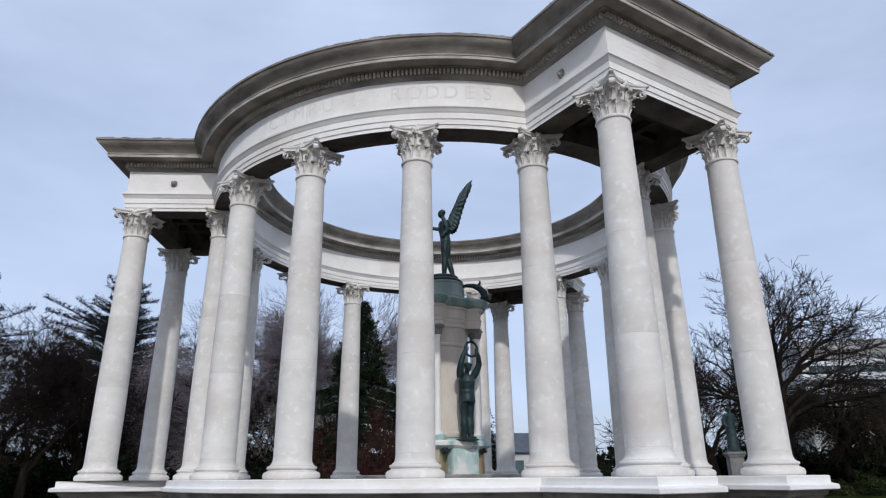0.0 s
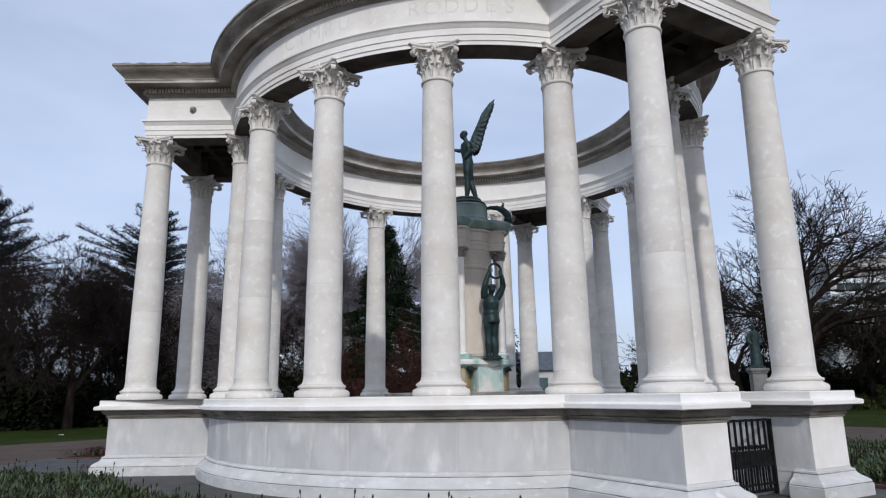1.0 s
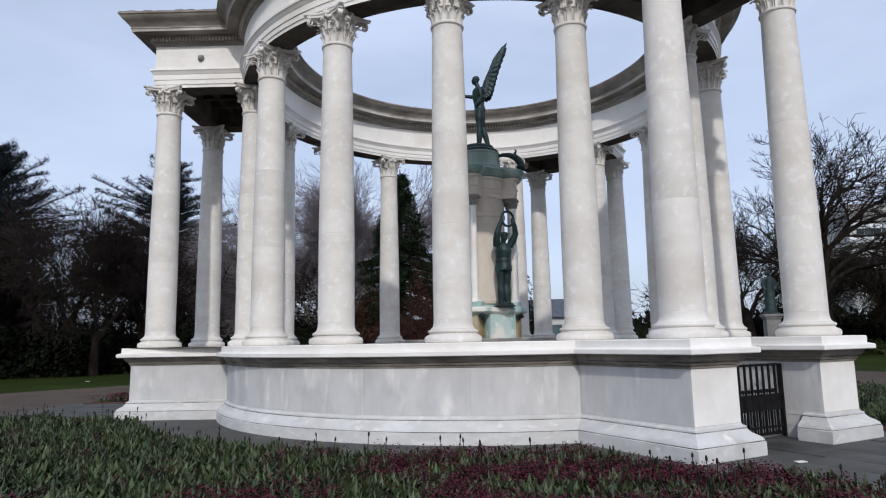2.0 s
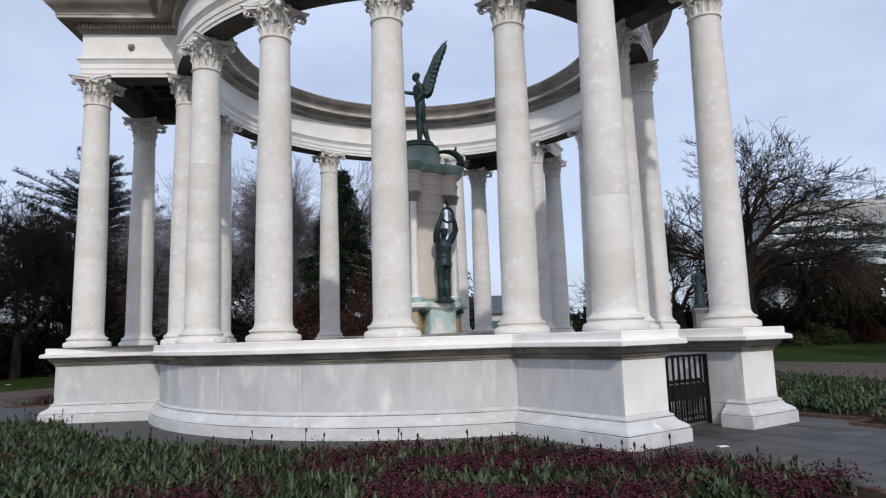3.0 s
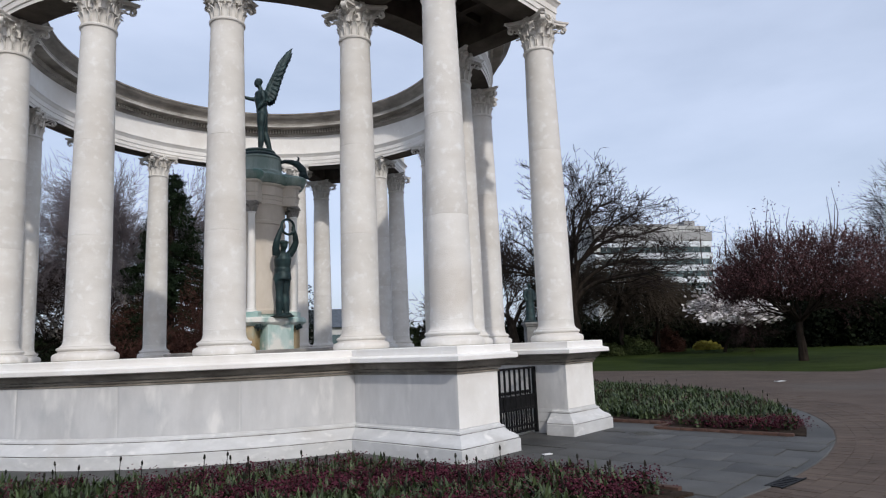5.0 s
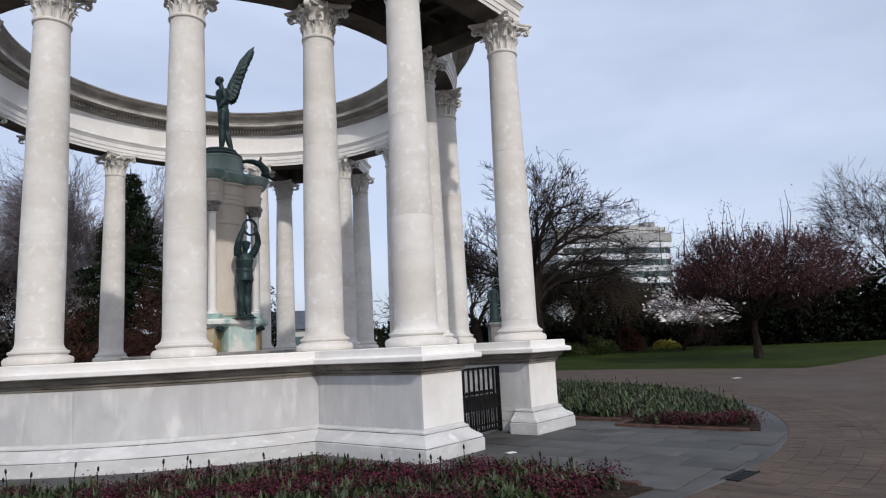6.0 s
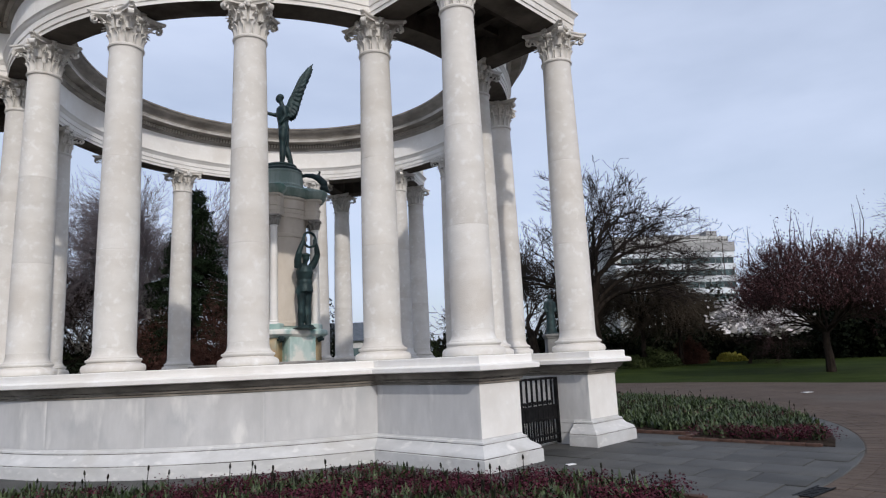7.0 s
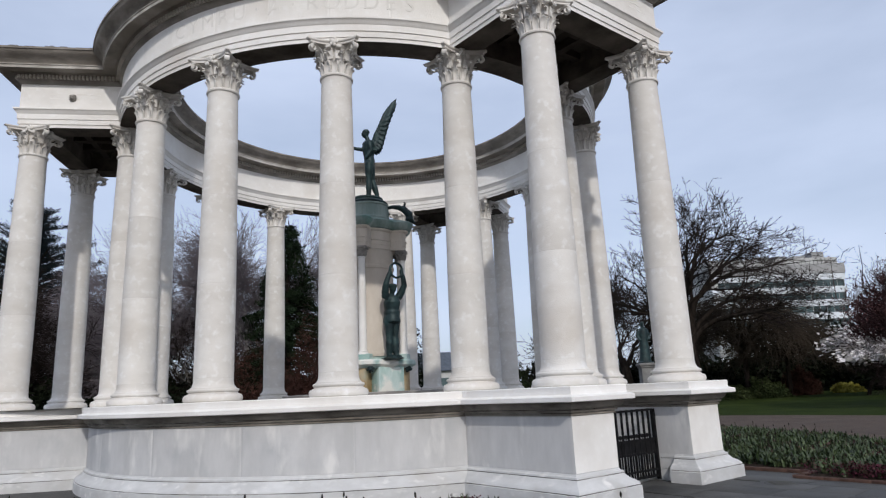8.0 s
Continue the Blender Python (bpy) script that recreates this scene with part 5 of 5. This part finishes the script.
def swept_tree(at, label, height, reach, seed):
    """A low fork whose long boughs arch out, most of them to the lee side, and end in fine upturned twigs."""
    rng = random.Random(seed)
    wood, twigs = Limbs(), Limbs()
    lee = Vector((math.cos(radians(19)), -math.sin(radians(19)), 0))

    def bough(p, d, length, radius, level):
        n = (2, 3, 5, 8)[level]
        pts, dirs, q, dd = [p], [d], p, d
        for i in range(n):
            pull = lee * 0.006 + Vector((0, 0, -0.085 if i < n * 0.7 else 0.02)) if level >= 2 else lee * 0.03 + Vector((0, 0, 0.03))
            dd = (dd + pull + Vector((rng.gauss(0, 0.19), rng.gauss(0, 0.19), rng.gauss(0, 0.17)))).normalized()
            q = q + dd * (length / n)
            pts.append(q)
            dirs.append(dd)
        radii = [max(0.008, radius * (1 - 0.78 * i / n)) for i in range(n + 1)]
        (wood if level >= 2 else twigs).limb(pts, radii, (3, 3, 5, 7)[level])
        if level == 0:
            return
        for k in range((0, 5, 8, 12)[level]):
            t = rng.uniform(0.22, 1.0)
            i = min(n, max(1, round(t * n)))
            side = dirs[i].cross(Vector((rng.gauss(0, 1), rng.gauss(0, 1), rng.gauss(0, 1)))).normalized()
            nd = (dirs[i] + side * rng.uniform(0.45, 0.95) + Vector((0, 0, 0.16))).normalized()
            bough(pts[i], nd, length * rng.uniform(0.34, 0.52) * (1.2 - 0.45 * t), radii[i] * 0.55, level - 1)

    wood.limb([Vector((0, 0, -0.1)), Vector((0.05, 0, 1.2)), Vector((-0.05, 0.1, 2.6)), Vector((0.1, 0, 3.6))], [0.36, 0.27, 0.24, 0.21], 9)
    for k in range(13):
        a = 6.2832 * k / 13 + rng.uniform(-0.25, 0.25)
        d = (Vector((math.cos(a), math.sin(a), 0)) * rng.uniform(0.35, 0.88) + Vector((0, 0, rng.uniform(0.9, 2.0)))).normalized()
        favour = 1.0 + 0.10 * Vector((math.cos(a), math.sin(a), 0)).dot(lee)
        bough(Vector((0.05, 0, rng.uniform(2.4, 3.7))), d, reach * favour * rng.uniform(0.85, 1.2), rng.uniform(0.07, 0.12), 3)
    k = height / max(v.z for v in twigs.v)

    def droop(v):
        return Vector((v.x * k, v.y * k, v.z * k * (1 - 0.036 * max(0.0, v.dot(lee) * k - 0.8))))

    tree = thing("bare_tree", label, "tree", at=at)
    raw("trunk", [droop(v) for v in wood.v], wood.f, BARK, tree)
    tagged(raw("branch_mass", [droop(v) for v in twigs.v], twigs.f, TWIG, tree), kind="stuff")


def weeping_tree(at, label, height, reach, seed):
    """A dome of fine brown twigs that hang almost to the ground."""
    rng = random.Random(seed)
    wood, twigs = Limbs(), Limbs()
    wood.limb([Vector((0, 0, -0.1)), Vector((0.1, 0, height * 0.4)), Vector((0, 0.1, height * 0.75))], [0.2, 0.15, 0.08], 7)
    for k in range(1500):
        a, q = rng.uniform(0, 6.2832), math.sqrt(rng.random())
        d = Vector((math.cos(a), math.sin(a), 0))
        top = height * (0.98 - 0.42 * q ** 2.2 + 0.10 * noise.noise(d * 1.7 * q + Vector((seed, 0, 0))))
        p = d * (reach * q * 0.8) + Vector((0, 0, top - rng.uniform(0, 1.6)))
        pts, dd, long = [p], (d * 0.5 + Vector((rng.gauss(0, 0.3), rng.gauss(0, 0.3), 0.5))), rng.uniform(1.4, 3.2)
        for i in range(5):
            dd = (dd + Vector((rng.gauss(0, 0.16), rng.gauss(0, 0.16), -0.42))).normalized()
            p = p + dd * (long / 5)
            pts.append(p)
        if pts[-1].z < 0.2:
            continue
        twigs.limb(pts, [0.022, 0.019, 0.016, 0.013, 0.010, 0.007], 3)
        if k % 30 == 0:
            wood.limb([Vector((0, 0, height * 0.45)), pts[0] * 0.6 + Vector((0, 0, height * 0.25)), pts[0]], [0.07, 0.05, 0.022], 5)
    tree = thing("weeping_tree", label, "tree", at=at)
    raw("trunk", wood.v, wood.f, BARK, tree)
    tagged(raw("branch_mass", twigs.v, twigs.f, WEEPING_TWIG, tree), kind="stuff")


WEEPING_TWIG = material("weeping_twigs", (0.024, 0.019, 0.014), (0.062, 0.050, 0.038), scale=0.8, rough=0.95, bump=0, spec=0.06)
swept_tree(spot(18.5, 47), "tall bare spreading tree with grey-brown branches behind the lawn", 15.2, 5.6, 61)
weeping_tree(spot(22.3, 54), "rounded weeping tree of bare brown twigs beside the shrub border", 8.4, 4.2, 62)
weeping_tree(spot(25.2, 56), "lower weeping tree of bare brown twigs beside the shrub border", 6.6, 3.6, 65)
weeping_tree(spot(18.6, 58), "weeping tree of bare brown twigs behind a spreading tree", 8.0, 4.4, 66)
bare_tree("bare_tree", "bare grey tree at the border's end", spot(46.3, 56), 13.6, 63, None, TWIG, spread=0.40, lift=0.02, depth=7, trunk=0.25, kids=(3, 4), fork=0.16, wander=0.11, shrink=0.8)
bare_tree("bare_tree", "bare grey tree behind the memorial's porch", spot(13.6, 54), 11.5, 64, None, TWIG, spread=0.42, lift=0.015, depth=7, trunk=0.2, kids=(3, 4), fork=0.12, shrink=0.8, wander=0.11)


def plum(at):
    """A short trunk that forks into a wide umbrella, filled with upright shoots."""
    rng = random.Random(71)
    wood, twigs, tips = Limbs(), Limbs(), []
    wood.limb([Vector((0, 0, -0.1)), Vector((0.02, 0, 0.7)), Vector((-0.02, 0.03, 1.4)), Vector((0, 0, 2.0))], [0.25, 0.20, 0.18, 0.17], 9)
    for k in range(11):
        a = 6.2832 * k / 11 + rng.uniform(-0.2, 0.2)
        d = Vector((math.cos(a), math.sin(a), rng.uniform(0.6, 1.2))).normalized()
        grow(rng, wood, twigs, tips, Vector((0, 0, 1.9)), d, rng.uniform(1.6, 2.0), 0.09, 5, 0.40, 0.05, 0.12, (3, 4), 0.74)
    tips = []
    for k in range(3400):
        a, q = rng.uniform(0, 6.2832), math.sqrt(rng.random())
        reach = (4.9 + 0.75 * math.cos(a + 0.63)) * (0.92 + 0.22 * noise.noise(Vector((math.cos(a) * 2, math.sin(a) * 2, 5))))
        r = reach * q
        low = 2.7 + 0.5 * q
        high = 6.5 - 1.9 * q ** 3 + 0.8 * noise.noise(Vector((r * math.cos(a), r * math.sin(a), 1)) * 0.7)
        z = rng.uniform(low, high - 0.2)
        p = Vector((r * math.cos(a), r * math.sin(a), z))
        if noise.noise(p * 0.9 + Vector((3, 1, 7))) < -0.22:
            continue
        h = rng.uniform(0.35, 0.95)
        lean = Vector((math.cos(a) * 0.45 * q + rng.gauss(0, 0.42), math.sin(a) * 0.45 * q + rng.gauss(0, 0.42), 0.8)) * h
        twigs.limb([p, p + lean * 0.5 + Vector((rng.gauss(0, 0.08), rng.gauss(0, 0.08), 0)), p + lean], [0.017, 0.012, 0.006], 3)
        tips.extend((p + lean * 0.2, p + lean * 0.6, p + lean))
    for k in range(70):
        a, r = rng.uniform(0, 6.2832), 4.4 * math.sqrt(rng.random())
        p = Vector((r * math.cos(a), r * math.sin(a), 6.1 - 0.05 * r * r))
        h = rng.uniform(0.5, 1.2) * (1.0 if rng.random() < 0.8 else 2.3)
        mid = Vector((rng.gauss(0, 0.10), rng.gauss(0, 0.10), h * 0.5))
        twigs.limb([p, p + mid, p + mid * 1.3 + Vector((rng.gauss(0, 0.10), rng.gauss(0, 0.10), h * 0.35))], [0.030, 0.022, 0.010], 3)
        tips.extend(p + mid * (2 * t) for t in (0.3, 0.5, 0.8, 1.0))
    tree = thing("plum_tree", "round purple-leaved ornamental plum on the lawn", "tree", at=at)
    raw("trunk", wood.v, wood.f, BARK, tree)
    tagged(raw("branch_mass", twigs.v, twigs.f, PLUM_TWIG, tree), kind="stuff")
    v, f = [], []
    for i in range(40000):
        quads(v, f, rng.choice(tips) + Vector((rng.gauss(0, 0.10), rng.gauss(0, 0.10), rng.gauss(0, 0.10))), rng.uniform(0.04, 0.10), rng)
    raw("crown", v, f, PLUM, tree)


PLUM_TWIG = material("plum_twigs", (0.024, 0.012, 0.012), (0.055, 0.028, 0.027), scale=2.0, rough=0.95, bump=0)
plum(spot(35.7, 38.0))
bare_tree("blossom_tree", "small white blossoming tree before the border", spot(30.2, 53), 4.6, 72, None, TWIG, spread=0.62, lift=0.0, depth=6, trunk=0.1, kids=(3, 4), leaves=BLOSSOM, leaf_n=7500, leaf_size=0.19, fork=0.5, shrink=0.7, out=0.35, leaf_low=2.3).scale = (1.9, 1.4, 1.0)
for i, (az, d, rad, mat, lab) in enumerate((
        (-18.6, 40, (3.4, 2.6, 5.2), RUST, "rusty-brown beech shrub behind the colonnade"), (-13.6, 37, (3.0, 2.4, 5.8), RUST, "rusty-brown clipped beech behind the colonnade"),
        (-22.5, 36, (3.2, 2.0, 2.8), SHRUB, "dark evergreen shrub behind the colonnade"), (-11.6, 38, (2.0, 2.0, 3.2), SHRUB, "dark evergreen shrub behind the colonnade"),
        (3.6, 62, (3.0, 2.2, 3.4), GREEN_SHRUB, "fresh green shrub seen between columns"), (0.2, 58, (2.2, 2.0, 3.0), RUST, "reddish bare shrub seen between columns"),
        (-5.4, 48, (1.6, 1.6, 7.4), SHRUB, "tall dark evergreen behind the colonnade"), (28.9, 59, (1.1, 0.9, 0.75), YELLOW, "bright yellow flowering shrub in the border"),
        (23.4, 54, (2.0, 1.6, 1.6), GREEN_SHRUB, "green rounded shrub in the border"), (21.0, 53, (1.6, 1.4, 1.1), GREEN_SHRUB, "pale green low shrub in the border"),
        (26.0, 57, (1.5, 1.4, 2.2), RUST, "reddish shrub in the border"))):
    shrub(spot(az, d), rad, mat, 7000, 0.15, 80 + i, lab)
# dark shrub border, a closed mass that nobody could count
rng = random.Random(9)
bv, bf = [], []
for i in range(60):
    az = 8 + 46 * i / 59
    c = spot(az + rng.uniform(-0.4, 0.4), 65 - 7 * min(1.0, max(0.0, (az - 26) / 12)) + rng.uniform(-1, 2))
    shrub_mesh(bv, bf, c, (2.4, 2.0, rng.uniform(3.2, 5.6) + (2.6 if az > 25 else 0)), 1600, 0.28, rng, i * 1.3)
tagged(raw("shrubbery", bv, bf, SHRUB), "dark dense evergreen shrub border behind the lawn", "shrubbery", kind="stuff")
bv, bf = [], []
for i in range(44):
    az = -60 + 44 * i / 43
    c = spot(az + rng.uniform(-0.4, 0.4), 44 + rng.uniform(-0.5, 2.5))
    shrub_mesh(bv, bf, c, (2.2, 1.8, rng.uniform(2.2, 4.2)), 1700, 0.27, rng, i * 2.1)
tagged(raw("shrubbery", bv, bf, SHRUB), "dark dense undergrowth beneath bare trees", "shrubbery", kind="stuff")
# close thicket of fine twigs behind it
bv, bf = [], []
for i in range(40):
    az = -60 + 44 * i / 39
    c = spot(az + rng.uniform(-0.4, 0.4), 53 + rng.uniform(-1, 3))
    shrub_mesh(bv, bf, c, (2.4, 1.8, rng.uniform(8.0, 11.0) if az < -30 else rng.uniform(4.0, 6.0)), 2400, 0.50, rng, i * 1.7, 0.16)
tagged(raw("thicket", bv, bf, TWIG), "close brown thicket of bare twigs behind the undergrowth", "thicket", kind="stuff")
# far tree line
wv, tw, tp = Limbs(), Limbs(), []
for i in range(44):
    az = -62 + 128 * i / 43
    c = spot(az, 115 + rng.uniform(-10, 25))
    grow(rng, wv, tw, tp, c, Vector((0, 0, 1)), rng.uniform(2.4, 3.4), 0.2, 3, 0.5, 0.03, 0.22, (4, 4), 0.8)
raw_far = raw("far_trees", wv.v + tw.v, wv.f + [tuple(k + len(wv.v) for k in f) for f in tw.f], TWIG)
tagged(raw_far, "distant line of bare park trees", "trees", kind="stuff")
bv, bf = [], []
for i in range(90):
    az = -64 + 132 * i / 89
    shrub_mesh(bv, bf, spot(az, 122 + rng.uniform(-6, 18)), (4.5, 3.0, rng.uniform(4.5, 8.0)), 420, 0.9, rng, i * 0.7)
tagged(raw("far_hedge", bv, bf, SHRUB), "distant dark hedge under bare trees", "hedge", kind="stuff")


# ---- buildings ----
def office_block():
    ob = thing("office_building", "pale office block with white bands and blue-green ribbon windows", "building")
    ob.matrix_basis = pose(*spot(30.0, 200), 0, 0, 5)
    L, D, floors, h = 36.0, 18.0, 8, 3.42
    top = floors * h
    bm = bmesh.new()
    box(bm, -L, 0, 0.3, D, 0, top)
    part("wall", bm, CONCRETE, ob)
    bm = bmesh.new()
    box(bm, -L, 0.4, -0.3, D + 0.3, top, top + 2.5)
    part("parapet", bm, GREY_CONCRETE, ob, "grey ribbed parapet storey")
    bm = bmesh.new()
    box(bm, -L, -0.9, 0.6, D - 0.6, top + 2.5, top + 4.4)
    for i in range(32):
        box(bm, -L + i * 1.1, -L + i * 1.1 + 0.5, 0.35, 0.6, top + 2.5, top + 4.2)
    part("roof_storey", bm, CONCRETE, ob, "pale set-back roof storey")
    for i in range(4):
        bm = bmesh.new()
        box(bm, -6.0 - i * 5.2, -2.6 - i * 5.2, 3, 9, top + 4.4, top + (6.4 if i == 0 else 5.4))
        part("plant_room", bm, GREY_CONCRETE, ob)
    pane = None
    for fl in range(floors):
        bm = bmesh.new()
        box(bm, -L, 0.3, -0.05, 0.35, fl * h + 1.75, fl * h + h - 0.05)
        part("band", bm, WHITE_PANEL, ob, "white spandrel band")
        if fl < 3:
            continue
        for i in range(18):
            if pane is None:
                bm = bmesh.new()
                box(bm, 0, 1.75, 0.0, 0.12, 0, 1.66)
                win = part("window", bm, GLASS, ob, "blue-green office window")
                pane = win.data
                win.matrix_basis = pose(-1.95 - i * 1.9, 0.22, fl * h + 0.03)
            else:
                shared("window", pane, ob, pose(-1.95 - i * 1.9, 0.22, fl * h + 0.03))


office_block()


def low_hall():
    ob = thing("hall", "distant pale low building with a grey slate roof", "building")
    ob.matrix_basis = pose(*spot(-1.2, 92), 0, 0, 8)
    bm = bmesh.new()
    box(bm, -5, 5, 0, 9, -0.2, 4.6)
    part("wall", bm, CONCRETE, ob)
    bm = bmesh.new()
    vs = [bm.verts.new(c) for c in ((-5.5, -0.5, 4.6), (5.5, -0.5, 4.6), (5.5, 9.5, 4.6), (-5.5, 9.5, 4.6), (-5.5, 4.5, 7.4), (5.5, 4.5, 7.4))]
    for f in ((0, 1, 5, 4), (2, 3, 4, 5), (0, 4, 3), (1, 2, 5), (3, 2, 1, 0)):
        bm.faces.new([vs[i] for i in f])
    part("roof", bm, SLATE, ob)
    for i in range(4):
        bm = bmesh.new()
        box(bm, -4.8 + i * 2.7, -3.2 + i * 2.7, -0.08, 0.02, 1.9, 3.6)
        part("window", bm, GLASS, ob)


low_hall()

# small monument in the park behind the porch, with its statue
PLINTH_GREY = material("grey_plinth_stone", (0.13, 0.13, 0.125), (0.24, 0.24, 0.23), scale=2.0, rough=0.9, bump=0.2)
mon_at = (10.05, 13.1, 0.0)
mon = thing("park_monument", "pale grey stone plinth with a moulded cap in the park", "monument", at=mon_at)
bm = bmesh.new()
box(bm, -0.44, 0.44, -0.44, 0.44, -0.05, 0.35, bevel=0.03)
box(bm, -0.28, 0.28, -0.28, 0.28, 0.35, 2.22, bevel=0.03)
part("plinth", bm, PLINTH_GREY, mon)
bm = bmesh.new()
box(bm, -0.32, 0.32, -0.32, 0.32, 2.22, 2.30, bevel=0.02)
box(bm, -0.37, 0.37, -0.37, 0.37, 2.30, 2.42, bevel=0.03)
part("cap", bm, PLINTH_GREY, mon)
bm = bmesh.new()
tube(bm, [(0, 0, 0.0), (0, 0, 0.06)], [0.34, 0.32], 14)
tube(bm, [(0, 0, 0.05), (0.01, 0, 0.5), (0, 0, 0.95), (0.02, 0, 1.25), (0.02, 0, 1.46), (0.0, 0, 1.54)], [0.26, 0.22, 0.19, 0.21, 0.20, 0.08], 14, 0.8)
tube(bm, [(0.0, 0, 1.50), (0.0, -0.02, 1.62)], [0.065, 0.06], 10)
ball(bm, (0.0, -0.02, 1.70), (0.085, 0.095, 0.115), n=12)
for side in (-1, 1):
    tube(bm, [(0.18 * side, 0, 1.42), (0.27 * side, 0.01, 1.18), (0.22 * side, -0.10, 0.98)], [0.085, 0.07, 0.05], 8)
cast("statue", bm, "small dark bronze standing statue on a stone plinth", "statue", pose(mon_at[0], mon_at[1], 2.42, 0, 0, 10), 0.02)

# pale park bench before the border
bench = thing("park_bench", "small pale park bench before the shrub border", "bench")
bench.matrix_basis = pose(*spot(26.1, 58.5), 0, 0, 20)
for i in range(4):
    bm = bmesh.new()
    box(bm, -0.8, 0.8, -0.25 + 0.13 * i, -0.15 + 0.13 * i, 0.42, 0.46)
    part("seat_slat", bm, CONCRETE, bench)
for i in range(3):
    bm = bmesh.new()
    box(bm, -0.8, 0.8, 0.28, 0.32, 0.55 + 0.14 * i, 0.65 + 0.14 * i)
    part("back_slat", bm, CONCRETE, bench)
for sx_, sy_, h in ((-0.7, -0.2, 0.42), (0.7, -0.2, 0.42), (-0.7, 0.3, 0.97), (0.7, 0.3, 0.97)):
    bm = bmesh.new()
    box(bm, sx_ - 0.03, sx_ + 0.03, sy_ - 0.03, sy_ + 0.03, -0.03, h)
    part("leg", bm, GREY_CONCRETE, bench)
